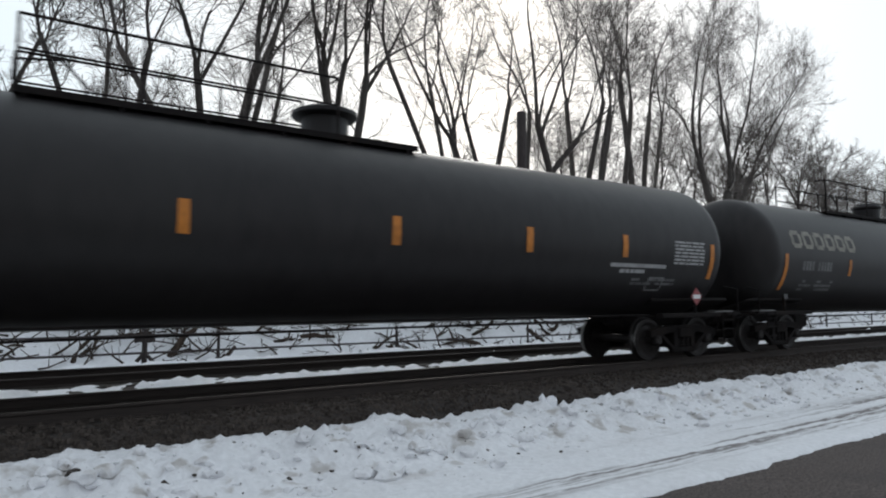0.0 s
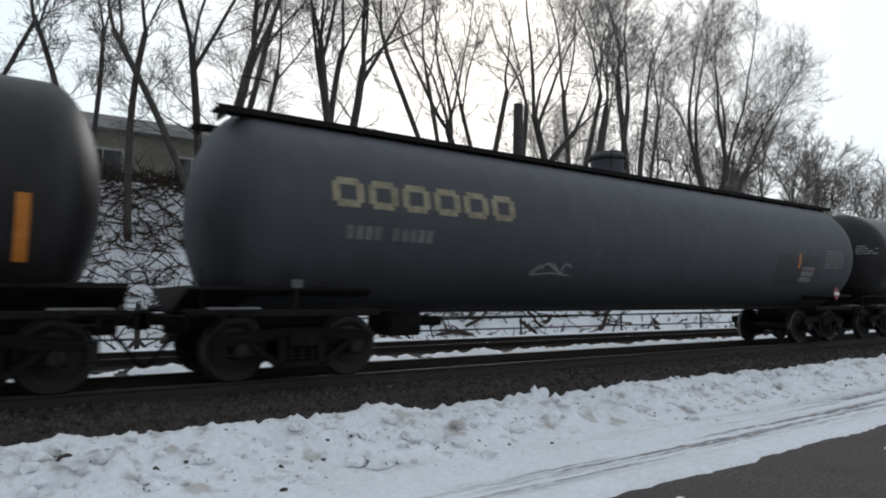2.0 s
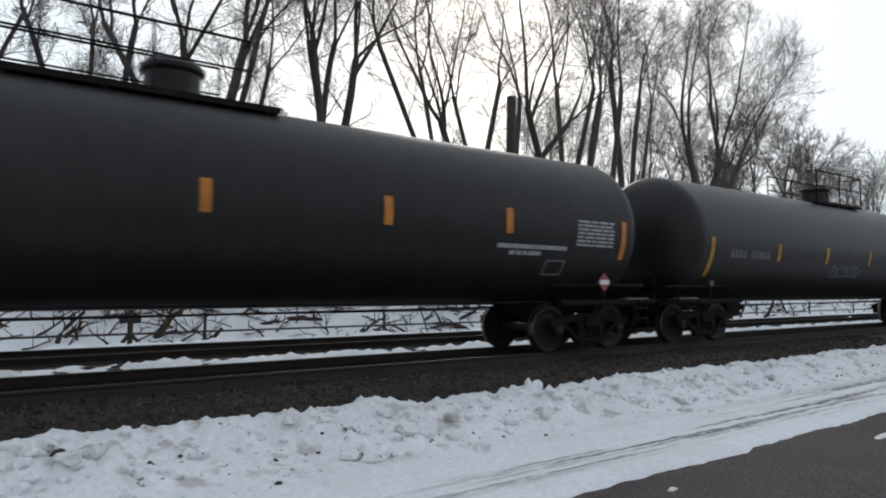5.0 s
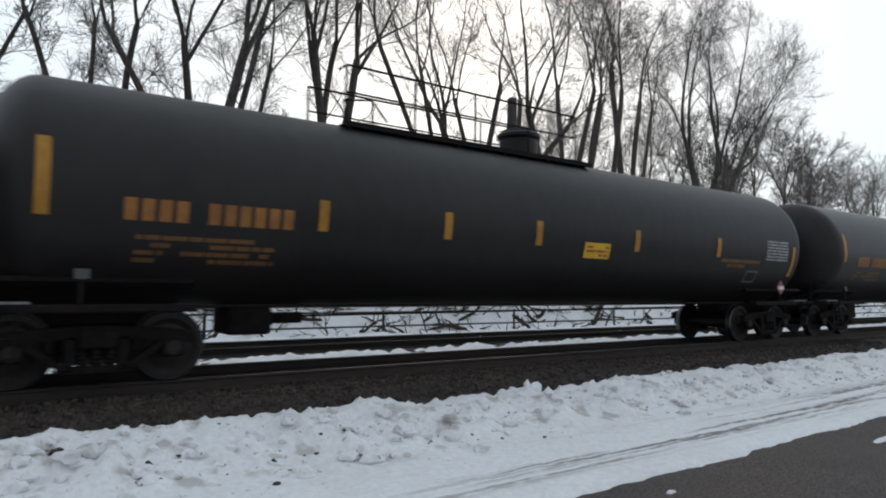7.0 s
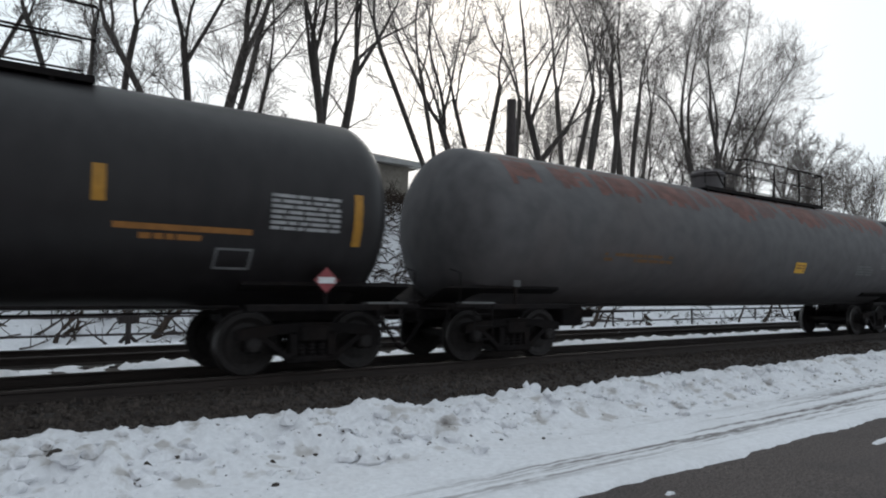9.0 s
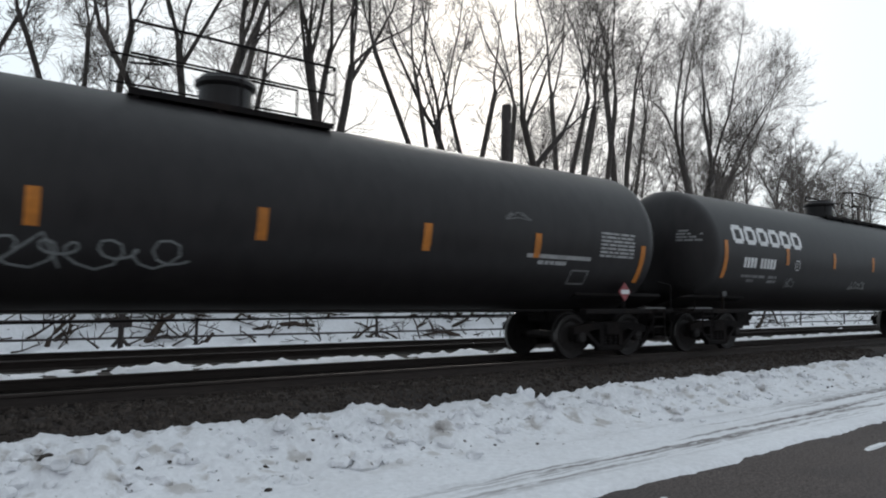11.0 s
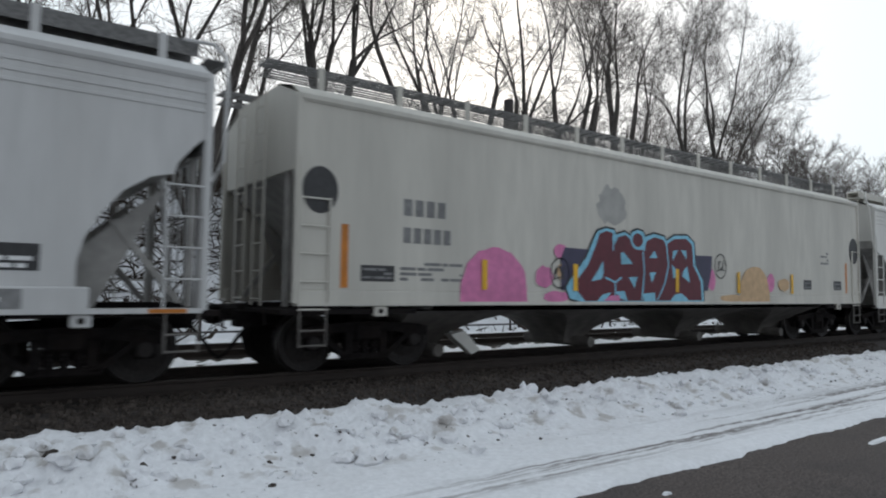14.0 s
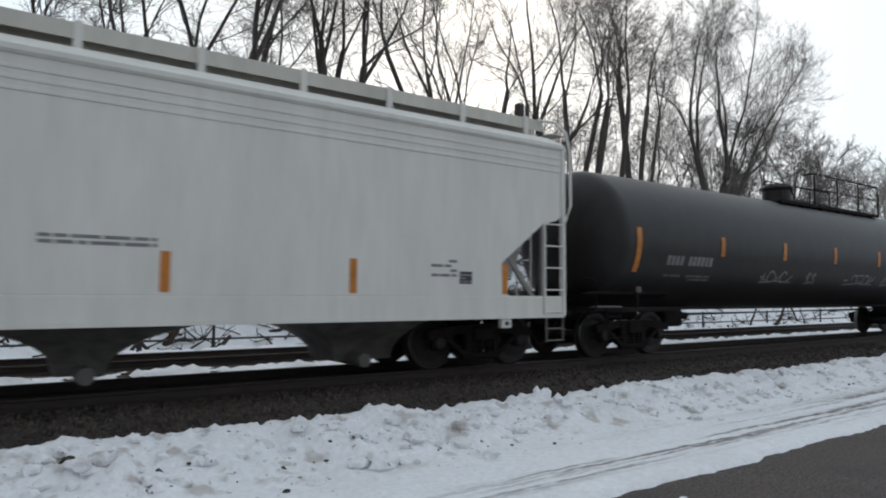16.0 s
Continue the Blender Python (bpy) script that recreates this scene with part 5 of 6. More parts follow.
    # flat black discs: the darkness inside two openings, painted on the sheet
    for x, z, w, h in ((0.95, 2.66, 0.28, 0.34), (18.02, 2.55, 0.30, 0.38)):
        Decal(side).oval(x, z, w, h, 18).done("port_dark_disc", BLACK_MARK, car, "black disc painted for the dark of a round opening")
    for a, b in ((14.97, 15.40), (16.70, 17.18)):
        q = Decal(side).rect(a, b, 1.40, 1.65).done("data_plate", BLACK_MARK, car, "black data plate")
        fine_print(Decal(on_side(0.008)), a + 0.04, b - 0.04, 1.44, 1.61, 3, 4).fine("panel_text", GREY_MARK, q)
    fine_print(Decal(side), 15.95, 16.42, 2.10, 2.56, 5, 4, 0.6).fine("data_line", GREY_MARK, car)


def hopper_n(car, side, sill):
    chars(side, 2.46, 3.05, 2.14, 2.36, 4, BLACK_MARK, car)
    chars(side, 2.46, 3.22, 1.76, 1.98, 5, BLACK_MARK, car)
    d = Decal(side)
    d.rect(3.7, 3.95, 2.30, 2.32).rect(3.74, 3.92, 2.20, 2.22).rect(3.7, 3.95, 2.10, 2.12).done("stencil_box", GREY_MARK, car)
    fine_print(Decal(side), 2.62, 4.4, 1.40, 1.56, 2, 3, 0.6).fine("data_line", GREY_MARK, car)
    on = [on_side(0.016 + 0.002 * i) for i in range(12)]
    foot = [(4.99, 1.23), (5.26, 1.42), (5.49, 1.51), (5.88, 1.47), (6.74, 1.43), (7.43, 1.50), (7.88, 1.66), (8.14, 1.45), (8.21, 1.21), (8.16, 0.915), (5.38, 0.915), (5.11, 1.05)]
    Decal(on[0]).blob(foot).done("graffiti_body", SPRAY_YELLOW, car, "broad yellow sprayed foot")
    Decal(on[1]).blob([(4.94, 1.23), (5.08, 1.03), (5.38, 0.915), (5.63, 0.915), (5.45, 0.99), (5.14, 1.23)]).done("graffiti_outline", SPRAY_BLUE, car, "blue spray edge")
    Decal(on[1]).stroke([(4.96, 1.23), (5.26, 1.42), (5.49, 1.50)], 0.05).done("graffiti_outline", SPRAY_BLUE, car, "blue spray edge")
    letters = (
        [(5.28, 1.30), (5.26, 1.75), (5.33, 1.91), (5.47, 2.01), (5.58, 1.98), (5.66, 2.03), (5.76, 1.92), (5.84, 1.55), (5.98, 1.44), (5.96, 1.25)],
        [(6.05, 1.25), (6.02, 1.75), (5.96, 1.91), (6.03, 2.01), (6.15, 2.02), (6.23, 1.93), (6.26, 1.78), (6.43, 1.82), (6.53, 1.72), (6.52, 1.55), (6.36, 1.45), (6.32, 1.25)],
        [(6.62, 1.32), (6.56, 1.62), (6.50, 1.82), (6.52, 1.97), (6.61, 2.06), (6.73, 2.06), (6.83, 1.95), (6.85, 1.79), (6.99, 1.72), (7.00, 1.52), (6.86, 1.40)],
        [(7.12, 1.29), (7.01, 1.55), (7.01, 1.77), (7.09, 1.98), (7.26, 2.08), (7.43, 2.03), (7.53, 1.86), (7.53, 1.56), (7.40, 1.33)])
    for k, pts in enumerate(letters):
        Decal(on[2 + k % 2]).blob(pts).done("graffiti_body", SPRAY_YELLOW, car, "rounded yellow spray form")
        Decal(on[4 + k % 2]).stroke(pts, 0.055 if k < 3 else 0.045).done("graffiti_outline", SPRAY_BLUE, car, "blue spray outline")
    for pts, w in (([(5.24, 1.42), (5.21, 1.72), (5.24, 1.88)], 0.09), ([(5.98, 1.55), (5.95, 1.76)], 0.08)):
        Decal(on[6]).stroke(pts, w).done("graffiti_outline", SPRAY_BLUE, car, "blue sprayed shade")
    d = Decal(on[7])
    for pts in ([(5.62, 1.96), (5.60, 1.40), (5.66, 0.95)], [(5.72, 1.80), (5.74, 1.30), (5.86, 0.95)], [(6.02, 1.30), (5.98, 0.95)], [(6.32, 1.28), (6.36, 0.95)], [(7.12, 1.30), (7.10, 0.95)],
                [(5.26, 1.44), (5.50, 1.49), (5.58, 1.30)], [(6.56, 1.58), (6.70, 1.46), (6.90, 1.44)], [(6.28, 1.55), (6.40, 1.48), (6.52, 1.55)], [(7.50, 1.45), (7.66, 1.53), (7.86, 1.62)], [(5.10, 1.22), (8.14, 1.235)]):
        d.stroke(pts, 0.03)
    d.fine("graffiti_line", SPRAY_OLIVE, car, "olive sprayed lines")
    for k, pts in enumerate(([(5.72, 0.93), (5.80, 1.18), (5.90, 0.93)], [(6.24, 0.93), (6.30, 1.10), (6.38, 0.93)], [(6.68, 0.93), (6.75, 1.02), (6.86, 0.93)])):
        Decal(on[8]).blob(pts).done("graffiti_facet", SPRAY_BLUE, car, "small blue wedge")
    Decal(on[9]).blob([(7.27, 1.65), (7.35, 1.68), (7.41, 1.56), (7.36, 1.46), (7.25, 1.31), (7.18, 1.40), (7.22, 1.55)]).done("graffiti_spot", SPRAY_PEACH, car, "orange spray spot")
    scrawl(Decal(side), 8.6, 9.4, 1.45, 1.85, 0.05, 91, 6).fine("scribble", SPRAY_LIGHT, car, "pale blue spray scribble")
    fine_print(Decal(side), 8.0, 9.3, 1.80, 1.92, 2, 4, 0.9).fine("data_line", GREY_MARK, car)
    fine_print(Decal(side), 10.96, 12.2, 1.82, 1.96, 2, 4, 0.95).fine("data_line", GREY_MARK, car)
    reflectors(car, side, (2.12,), ORANGE, 1.28, 2.1)
    reflectors(car, side, (4.93, 9.87, 12.3, 14.85, 17.7), ORANGE)
    fine_print(Decal(side), 16.2, 16.7, 1.55, 1.85, 4, 4, 0.6).fine("data_line", GREY_MARK, car)
    q = Decal(side).rect(16.75, 17.0, 1.44, 1.64).done("data_plate", BLACK_MARK, car, "black data plate")
    fine_print(Decal(on_side(0.008)), 16.77, 16.98, 1.46, 1.62, 3, 4).fine("panel_text", GREY_MARK, q)


CUT_ROUND = [(0.0, 3.20), (0.18, 3.02), (0.36, 2.80), (0.40, 2.66), (0.66, 2.60), (0.96, 2.40), (1.18, 2.12), (1.34, 1.84), (1.42, 1.55), (1.42, 1.25)]
CUT_FULL = [(0.0, 1.25)]
CUT_WEDGE = [(0.0, 2.72), (0.18, 2.60), (0.50, 2.52), (1.45, 1.80), (1.45, 1.60), (1.30, 1.25)]
hopper_car(211.40, 19.15, "pale grey covered hopper with rust spots and black scribble", HOPPER_GREY, CUT_ROUND, extra=hopper_l, z_sill=0.97, sill_in=1.28)
hopper_car(230.55, 18.95, "warm grey covered hopper with a large maroon and blue graffiti piece", HOPPER_WARM, CUT_FULL, trough=True, extra=hopper_m, z_sill=1.05, sill_out=0.010)
hopper_car(249.50, 19.70, "clean pale grey covered hopper with yellow bubble graffiti", HOPPER_WHITE, CUT_WEDGE, extra=hopper_n, board=HOPPER_WARM, sill_out=0.010)
tank_car(269.20, "black tank car with white scribbles and pale numbers", TANK_BLACK, ORANGE, None, None, (2.6, 4.25, 1.92, 2.12, GREY_MARK, 11, (4,)), extra=car_o, hat=0.2)


# ---- house on top of the bank ----
house = thing("house", "long low taupe house with dark roof behind the trees", "house")
hx0, hx1, hy0, hy1 = -16.0, 17.9, 28.0, 36.0
g = Geo().box(hx0, hx1, hy0, hy1, 3.5, 7.45)
part("wall", g, SIDING, house, "taupe siding wall")
g = Geo()
for i in range(18):
    g.box(hx0 - 0.01, hx1 + 0.01, hy0 - 0.022, hy0, 4.6 + i * 0.16, 4.6 + i * 0.16 + 0.13)
part("siding", g, SIDING, house, "lapped siding boards")
e0, e1, f0, f1 = hx0 - 0.6, hx1 + 0.6, hy0 - 0.6, hy1 + 0.6
g = Geo().add([(e0, f0, 7.62), (e1, f0, 7.62), (e1, f1, 7.62), (e0, f1, 7.62), (e0 + 4, 32, 9.0), (e1 - 4, 32, 9.0)], [(0, 1, 5, 4), (1, 2, 5), (2, 3, 4, 5), (3, 0, 4), (3, 2, 1, 0)])
part("roof", g, SHINGLE, house, "dark shingled hip roof")
g = Geo().box(e0, e1, f0 - 0.03, f0, 7.40, 7.64).box(e1, e1 + 0.03, f0 - 0.03, f1, 7.40, 7.64).box(e0, e1, f0, hy0, 7.42, 7.46)
part("fascia", g, FASCIA, house, "pale fascia board")
for x in (-9, -3.0, 3.6, 6.9, 12.2):
    w = part("window", Geo().box(x - 0.75, x + 0.75, hy0 - 0.06, hy0 + 0.02, 5.55, 6.75, 0.02), FASCIA, house, "white framed window")
    part("pane", Geo().box(x - 0.65, x - 0.03, hy0 - 0.075, hy0 - 0.05, 5.65, 6.65), GLASS_DARK, w)
    part("pane", Geo().box(x + 0.03, x + 0.65, hy0 - 0.075, hy0 - 0.05, 5.65, 6.65), GLASS_DARK, w)


# ---- trees ----
def grow_tree(x, y, height, radius, slope, fork_at, tilts, seed, density=1.0, lift=0.03, full=1.0, bare=0.08, splay=(24, 58), coarse=1.0):
    """Bare tree. slope: the trunk's lean; tilts: the main stems' angles from upright, leaving the trunk near fork_at of the height;
    bare: the share of each stem without limbs; splay: the least and most angle of a limb from its stem."""
    rnd = random.Random(seed)
    z = ground_height(x, y) - 0.3
    wood, fine = Geo(), Geo()

    def shoot(start, direction, length, r, r_end, level, wob, up):
        """A winding shoot; its turns carry on for a while before they change."""
        n = (9, 10, 6, 4, 3, 2)[level]
        pts, p, d, turn = [start.copy()], start.copy(), direction.normalized(), Vector((0, 0, 0))
        for i in range(n):
            turn = turn * 0.45 + Vector((rnd.gauss(0, wob), rnd.gauss(0, wob), rnd.gauss(0, wob * 0.7)))
            d = (d + turn + Vector((0, 0, up))).normalized()
            p = p + d * length / n
            pts.append(p.copy())
        (wood if level < 3 else fine).tube(pts, r, (9, 7, 4, 3, 3, 3)[level], r_end, caps=False)
        return pts

    def branch(pts, length, r, r_end, level, count, low):
        total = max(1, int(round(count * density * rnd.uniform(0.8, 1.2))))
        for i in range(total):
            k = min(0.97, low + (0.97 - low) * (i + rnd.random()) / total)
            j = k * (len(pts) - 1)
            a, b = pts[int(j)], pts[int(j) + 1]
            axis = (b - a).normalized()
            side = axis.cross(Vector((rnd.gauss(0, 1), rnd.gauss(0, 1), rnd.gauss(0, 1)))).normalized()
            ang = radians(rnd.uniform(*splay) if level < 4 else rnd.uniform(20, 50))
            d = axis * math.cos(ang) + side * math.sin(ang)
            here = r + (r_end - r) * k
            ln = length * rnd.uniform(0.42, 0.85) * (1.15 - 0.65 * k)
            rr = max((0, 0, 0.020, 0.011, 0.0075, 0.006)[level] * coarse, here * rnd.uniform(0.30, 0.5))
            tip = max(0.0045 * coarse, rr * 0.3)
            sub = shoot(a.lerp(b, j - int(j)), d, ln, rr, tip, level, (0, 0, 0.13, 0.15, 0.17, 0.17)[level], 0.07 if level < 4 else 0.05)
            if level < 5:
                branch(sub, ln if level < 4 else ln * 1.25, rr, tip, level + 1, (0, 0, 0, 5.5, 4.5, 3 * full)[level + 1], 0.12)

    trunk_len = height * fork_at * math.hypot(1, slope)
    trunk = shoot(Vector((x, y, z)), Vector((slope, 0, 1)), trunk_len, radius * 1.15, radius * 0.85, 0, 0.022, 0)
    for i, tilt in enumerate(tilts):
        ang = radians(tilt + rnd.uniform(-2, 2))
        d = Vector((math.sin(ang), rnd.uniform(-0.22, 0.22), math.cos(ang)))
        ln = height * (1 - fork_at) * rnd.uniform(0.92, 1.05)
        thick = radius * (0.56 if i % 2 == 0 else 0.42)
        start = trunk[-1] - (trunk[-1] - trunk[-2]) * (0.5 * (i % 3))
        limb = shoot(start, d, ln, thick, 0.014, 1, 0.068, lift)
        branch(limb, ln * 0.66, thick, 0.014, 2, 7.5, bare)
    branch(trunk, height * 0.26, radius * 0.6, radius * 0.4, 2, 4, 0.5)
    return wood, fine


def tree(label, *args, **kw):
    t = thing("tree", label, "tree", "bare trees on the bank")
    wood, fine = grow_tree(*args, **kw)
    part("trunk", wood, BARK, t, "dark bare trunk and limbs", smooth=True)
    part("crown", fine, TWIG, t, "bare twigs")
    return t


BARE = "tall bare winter tree with dark bark on the snowy bank"
SLIM = "slender bare winter tree on the snowy bank"
TREES = [
    # x, y, height, radius, slope of the trunk, fork height, tilts of the main stems, seed
    (-1.4, 24, 11.1, 0.07, 0.38, 0.56, (-12, 14), 1),
    (2.3, 23, 10.5, 0.09, -0.18, 0.66, (-10, 8), 2),
    (2.9, 24, 10.6, 0.08, -0.08, 0.62, (-6, 12), 3),
    (3.8, 23, 13.3, 0.11, -0.05, 0.54, (-5, 10), 4),
    (6.3, 22.5, 12.7, 0.11, -0.31, 0.59, (-14, 2), 5),
    (6.1, 22.7, 14.2, 0.13, -0.09, 0.49, (-14, 12, 24), 6),
    (5.7, 22.5, 16.2, 0.18, 0.26, 0.46, (-6, 6, 20), 7),
    (6.2, 22.8, 16.3, 0.12, 0.24, 0.52, (10, 28), 8),
    (7.4, 24, 14.2, 0.09, 0.30, 0.43, (8, 30), 9),
    (11.5, 23.5, 14.9, 0.11, -0.09, 0.51, (-12, 2), 10),
    (10.9, 23, 16.4, 0.14, 0.01, 0.51, (-14, 0, 9), 11),
    (10.3, 23.2, 16.7, 0.13, 0.22, 0.49, (4, 16), 12),
    (10.4, 23, 16.0, 0.17, 0.37, 0.48, (-8, 10, 30, 48), 13),
    (17.5, 22.6, 14.1, 0.11, -0.58, 0.59, (-26, -10), 14),
    (17.3, 24, 14.1, 0.10, -0.17, 0.53, (-8, 6), 15),
    (19.3, 24, 12.5, 0.17, -0.43, 0.41, (-48, -6, 4, 14), 16),
    (20.3, 24.5, 11.6, 0.11, -0.30, 0.54, (-12, 4), 17),
    (19.7, 25, 10.7, 0.14, 0.23, 0.67, (-10, 14), 18),
    (25.8, 25, 14.7, 0.19, -0.56, 0.41, (0, 10, 22), 19),
    (21.7, 25.5, 15.1, 0.17, 0.83, 0.36, (32, 46), 20),
    (23.0, 26, 14.8, 0.15, 0.15, 0.46, (-8, 8), 21),
    (28.1, 27, 15.7, 0.16, -0.07, 0.51, (-8, 6), 22),
    (28.5, 27, 17.0, 0.16, 0.11, 0.49, (-4, 10), 23),
    (31.0, 28, 16.7, 0.14, -0.02, 0.53, (-6, 8), 24),
    (30.8, 28, 17.1, 0.14, 0.32, 0.50, (0, 14), 25),
    (33.3, 28, 17.8, 0.18, 0.10, 0.54, (-5, 6), 26),
    (34.5, 28, 17.2, 0.21, 0.04, 0.61, (-8, 0, 10), 27),
    (35.3, 28, 16.9, 0.18, 0.14, 0.57, (-3, 9), 28),
    (37.0, 29, 16.5, 0.13, 0.33, 0.56, (0, 12), 29),
    (45.4, 28.5, 18.8, 0.27, -0.25, 0.39, (-14, -4, 3), 30),
    (44.7, 28.5, 19.4, 0.31, 0.27, 0.35, (6, 15, 24), 31),
    (45.5, 29, 18.4, 0.22, 0.66, 0.38, (26, 36, 46), 32),
    (50.6, 31.0, 16.0, 0.15, 0.30, 0.45, (10, 24, 38), 36), (58.1, 33.0, 15.2, 0.14, 0.40, 0.40, (-12, 6, 22, 38), 37),
    (65.0, 34.0, 15.4, 0.18, 0.35, 0.40, (-20, 0, 18, 36), 38), (72.6, 35.0, 15.2, 0.16, 0.30, 0.42, (-22, -4, 14, 32), 39),
    (82.6, 37.0, 15.6, 0.18, 0.30, 0.42, (-24, -6, 10, 28), 40), (93.6, 39.0, 16.5, 0.20, 0.30, 0.44, (-24, -8, 10, 26), 41),
    (105.4, 41.0, 17.4, 0.22, 0.30, 0.45, (-24, -8, 8, 24), 42),
    (55.0, 32.0, 10.5, 0.13, 0.10, 0.30, (-26, -8, 12, 30), 44), (62.0, 36.0, 10.5, 0.14, 0.10, 0.30, (-26, -8, 12, 30), 45), (69.0, 33.5, 10.5, 0.14, 0.10, 0.30, (-28, -8, 10, 30), 46),
    (78.0, 36.0, 11.5, 0.16, 0.10, 0.30, (-28, -8, 10, 30), 47), (88.0, 38.0, 12.5, 0.17, 0.10, 0.32, (-28, -8, 10, 30), 48), (99.0, 40.0, 13.5, 0.18, 0.10, 0.34, (-28, -8, 10, 30), 49), (40.5, 31.0, 12.5, 0.09, 0.15, 0.50, (-18, 2, 20), 32),
    (46.1, 32.0, 12.2, 0.10, 0.10, 0.50, (-18, 0, 22), 33), (48.0, 34.0, 12.4, 0.10, 0.0, 0.50, (-24, -6, 12, 26), 43),
]
for x, y, h, r, slope, fork, tilts, seed in TREES:
    vase = 44 < x < 46 and h > 18
    tree(BARE if r > 0.085 else SLIM, x, y, h, r, slope, fork, tilts, seed, density=1.0 if x > 50 else 1.15 if vase else 0.85 if 14 < x < 26 else 1.15 if x < 8 else 0.8 if x < 14 else 0.95,
         full=1.0 if x < 50 else 0.7, bare=0.30 if vase else 0.08, splay=(16, 38) if vase else (24, 58), lift=0.012 if vase else 0.03, coarse=1.7 if x > 50 else 1.0)

for i, (x, y, h) in enumerate(((30.5, 31, 9.0), (34.0, 33, 9.5), (37.5, 30, 8.5), (39.0, 34, 9.5), (42.0, 31, 9.0), (47.5, 30, 9.0), (53.0, 34, 10.0), (33.0, 36, 10.5))):
    tree("twiggy bare sapling in the thicket on the bank", x, y, h, 0.07, 0.06, 0.28, (-24, -8, 6, 18, 32), 60 + i, density=0.8)

# a dark post standing among the trees
pole = tagged(part("pole", Geo().tube([(21.15, 23.9, 2.5), (21.2, 23.9, 6.5), (21.25, 23.9, 10.6)], 0.26, 10, 0.24), POST_WOOD, smooth=True),
              "dark weathered cut-off pole among the trees", "pole")


# ---- fence and brush along the foot of the bank ----
fence = thing("fence", "low dark pipe fence at the foot of the snowy bank", "fence")
FY = 17.2
for z in (0.50, 0.08):
    part("fence_rail", Geo().tube([(-12, FY, z), (10, FY + 0.02, z + 0.01), (30, FY, z), (70, FY, z - 0.02)], 0.030, 6), POST_WOOD, fence)
x = -11.0
post = mesh_of("fence_post", *(lambda g: (g.v, g.f))(Geo().tube([(0, 0, -0.7), (0, 0, 0.56)], 0.038, 7)), POST_WOOD)
while x < 66:
    ob = new("fence_post", post)
    ob.parent = fence
    ob.location = (x, FY + 0.06, 0)
    x += 5.3
stand = thing("track_stand", "small dark iron stand with splayed feet by the far track", "track stand")
g = Geo().tube([(0, 0, -0.1), (0, 0, 0.95)], 0.06, 8)
for a in (-0.42, 0.42):
    g.tube([(0, 0, 0.15), (a * 0.6, -0.05, -0.15), (a, -0.08, -0.32)], 0.045, 6)
part("post", g, POST_WOOD, stand)
part("crossbar", Geo().box(-0.22, 0.22, -0.05, 0.05, 0.38, 0.56, 0.02), POST_WOOD, stand)
stand.location = (2.95, 16.2, 0.02)

rnd = random.Random(77)
brush = Geo()
for i in range(7600):
    if i % 5 < 3:
        x, y = rnd.uniform(-3, 24), 19.6 + 8.2 * rnd.random() ** 0.8
    else:
        x, y = -6 + 75 * rnd.random() ** 1.2, rnd.uniform(17.4, 21)
        if rnd.random() < 0.84:
            continue
    z = ground_height(x, y)
    ln = rnd.uniform(0.35, 1.3) if i % 5 < 3 else rnd.uniform(0.3, 1.2)
    a = rnd.uniform(0, 6.28)
    up = rnd.uniform(-0.15, 0.8)
    p, d = Vector((x, y, z + 0.03)), Vector((math.cos(a), 0.5 * math.sin(a), up)).normalized()
    pts = [p]
    for k in range(4):
        d = (d + Vector((rnd.gauss(0, 0.2), rnd.gauss(0, 0.2), rnd.gauss(-0.06, 0.15)))).normalized()
        pts.append(pts[-1] + d * ln / 4)
    brush.tube(pts, rnd.uniform(0.012, 0.038), 4, 0.006, caps=False)
    for k in (1, 2, 3):
        q = pts[k]
        dd = (d + Vector((rnd.gauss(0, 0.7), rnd.gauss(0, 0.5), rnd.gauss(0.1, 0.5)))).normalized()
        brush.tube([q, q + dd * ln * 0.25, q + dd * ln * 0.45 + Vector((0, 0, 0.05))], 0.014, 3, 0.005, caps=False)
for i in range(110):
    # fallen logs and broken limbs, thick and crooked
    x, y = -4 + 44 * rnd.random() ** 1.2, rnd.uniform(17.5, 19.6)
    z, a, ln = ground_height(x, y), rnd.choice((-1, 1)) * rnd.uniform(0.5, 1.0), rnd.uniform(0.5, 1.7)
    up, r = rnd.choice((0.03, 0.1, 0.45, 0.8)), rnd.choice((0.03, 0.04, 0.05, 0.07, 0.11))
    pts = [Vector((x, y, z - 0.04))]
    for k in range(5):
        pts.append(pts[-1] + Vector((a * ln * 0.2 + rnd.gauss(0, 0.05), rnd.gauss(0, 0.04), up * ln * 0.2 + rnd.gauss(0, 0.05))))
    brush.tube(pts, r, 6, r * 0.45)
    for k in (2, 3, 4):
        q, dd = pts[k], Vector((a * rnd.uniform(-0.2, 0.8), rnd.gauss(0, 0.2), rnd.uniform(-0.3, 0.9)))
        brush.tube([q, q + dd * ln * 0.18, q + dd * ln * 0.34 + Vector((rnd.gauss(0, 0.05), 0, rnd.gauss(0, 0.05)))], r * 0.5, 4, 0.008, caps=False)
tagged(part("brush", brush, BRUSH), "dead brush and fallen branches on the snowy bank", "brush", kind="stuff")

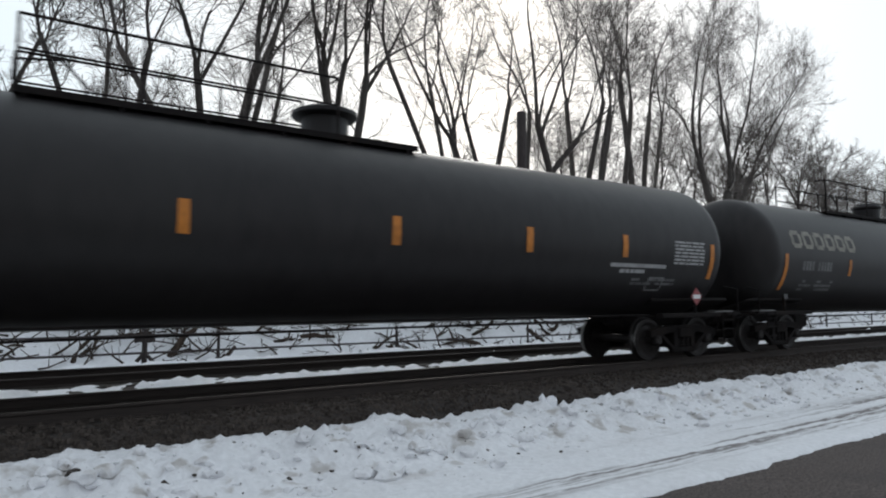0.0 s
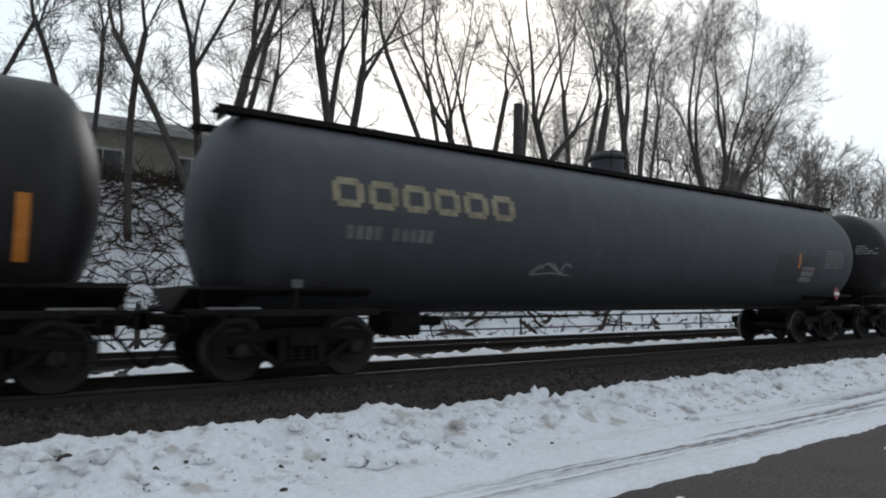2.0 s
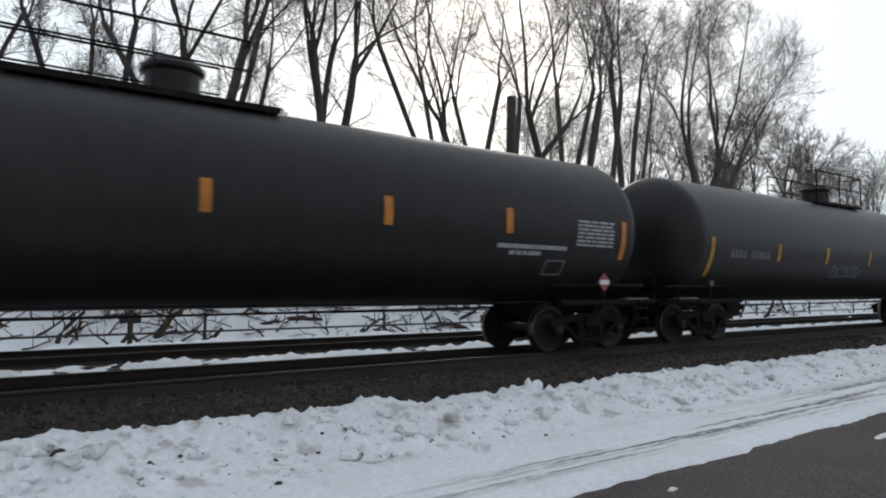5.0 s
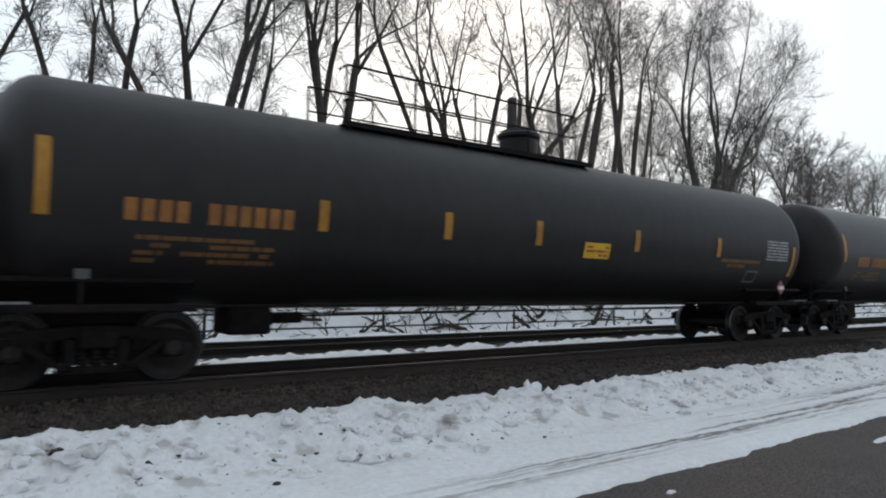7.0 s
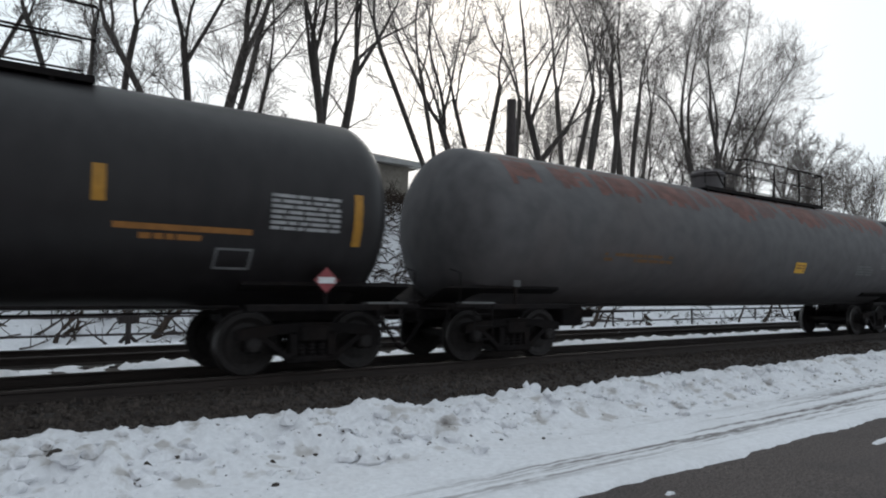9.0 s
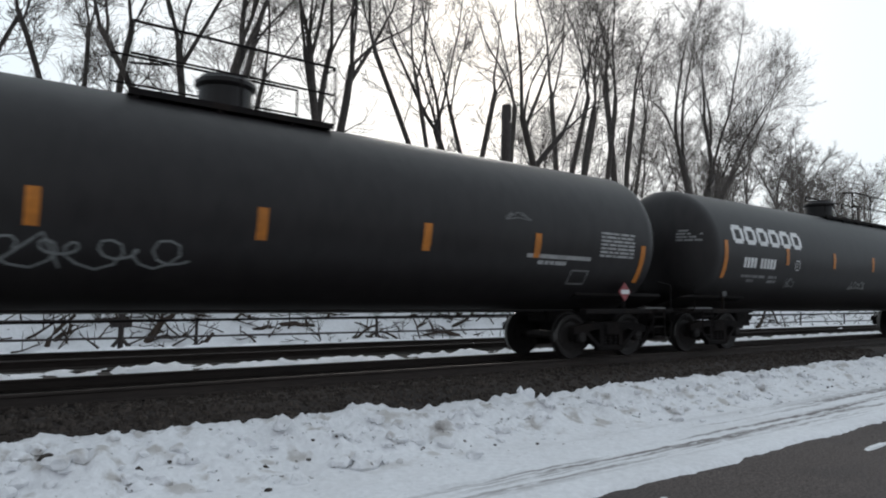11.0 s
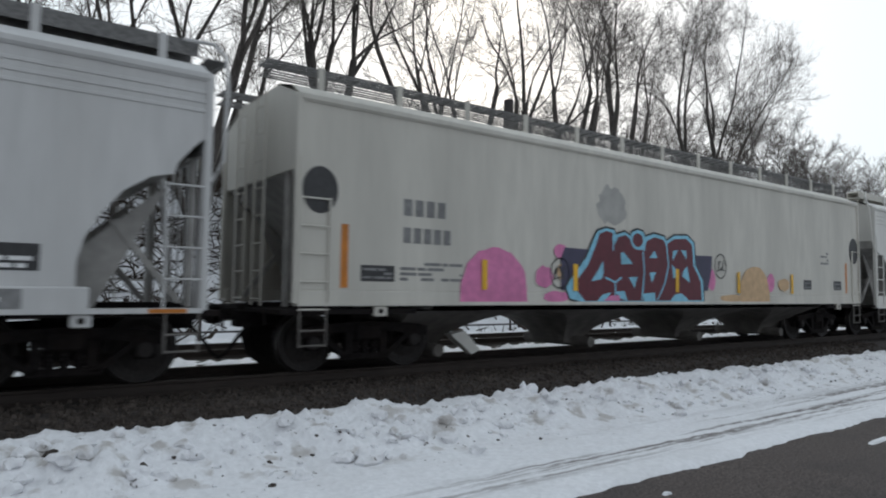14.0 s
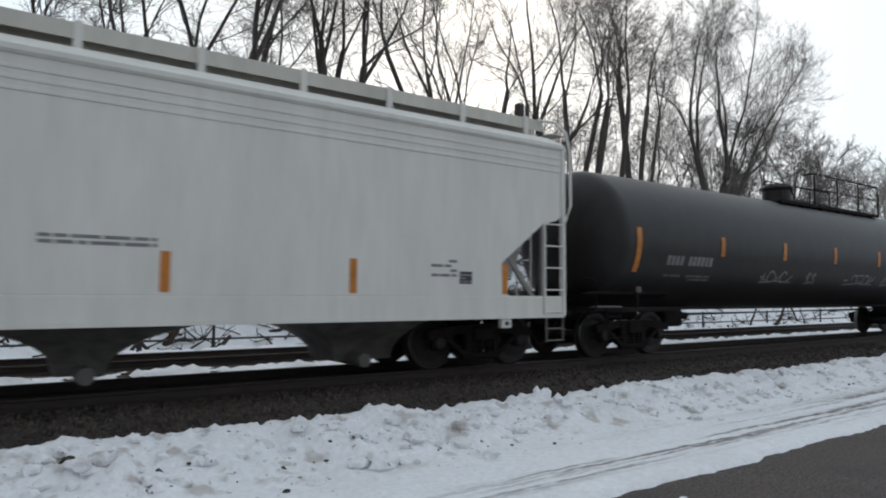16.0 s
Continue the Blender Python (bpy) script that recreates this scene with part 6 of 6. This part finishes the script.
# clods and grit on the snowbank
def clod(g, rnd, x, y, s, flat=0.8):
    """A broken lump: a low ball with its points pushed about."""
    z = bank_height(x, y) + s * 0.2
    b = bmesh.new()
    bmesh.ops.create_icosphere(b, subdivisions=1 if s < 0.06 else 2, radius=s)
    o = rnd.uniform(0, 50)
    for v in b.verts:
        v.co *= 1 + 0.75 * noise.noise(v.co / s * 0.9 + Vector((o, o, 0))) + rnd.uniform(-0.12, 0.12)
    g.add([(x + v.co.x * 1.2, y + v.co.y, z + v.co.z * flat) for v in b.verts], [tuple(v.index for v in f.verts) for f in b.faces])
    b.free()


rnd = random.Random(5)
clods, grit = Geo(), Geo()
for i in range(520):
    x = -1.5 + 24 * rnd.random() ** 1.3
    y = rnd.gauss(6.15, 0.4)
    if 5.2 < y < 7.1:
        clod(clods, rnd, x, y, rnd.choice((0.018, 0.025, 0.03, 0.035, 0.05, 0.065)) * rnd.uniform(0.7, 1.3))
for x, y, s in ((3.25, 5.65, 0.13), (3.05, 5.75, 0.09), (11.9, 6.5, 0.10), (9.6, 6.4, 0.09), (1.05, 5.55, 0.07), (2.5, 5.5, 0.08)):
    clod(clods, rnd, x, y, s)
for i in range(70):
    x = -1.0 + 20 * rnd.random() ** 1.3
    y = rnd.gauss(5.95, 0.4)
    if 5.0 < y < 7.0:
        clod(grit, rnd, x, y, rnd.choice((0.012, 0.016, 0.022)) * rnd.uniform(0.8, 1.3))
clod(grit, rnd, 0.66, 6.5, 0.055)
tagged(part("snow_clods", clods, PLOUGHED), "loose broken lumps of snow on the snowbank", "snow clods", kind="stuff")
tagged(part("grit", grit, STONE), "dark grit and stones in the snowbank", "grit", kind="stuff")
g = Geo()
clod(g, rnd, 6.68, 7.0, 0.085, 1.4)
clod(g, rnd, 6.57, 7.02, 0.045, 3.4)
tagged(part("snow_chunk", g, SNOW), "upright white chunk of snow on the snowbank's crest", "snow chunk")


# ---- what moves: the train rolls by towards -x, and its wheels turn ----
def motions():
    ends = [0.0, 1 / 30, 2 / 30] + [0.5 * k for k in range(1, 32)] + [16 - 2 / 30, 16 - 1 / 30, 16.0]
    for car, start in CARS:
        walk(car, [(t, pose(start - SPEED * t, TRACK_Y, 0)) for t in ends])
    step = math.degrees(SPEED / 30 / 0.457)
    for w, dx in WHEELS:
        walk(w, [(k / 30, pose(dx, 0, 0.457, 0, -step * k, 0)) for k in range(481)])


motions()
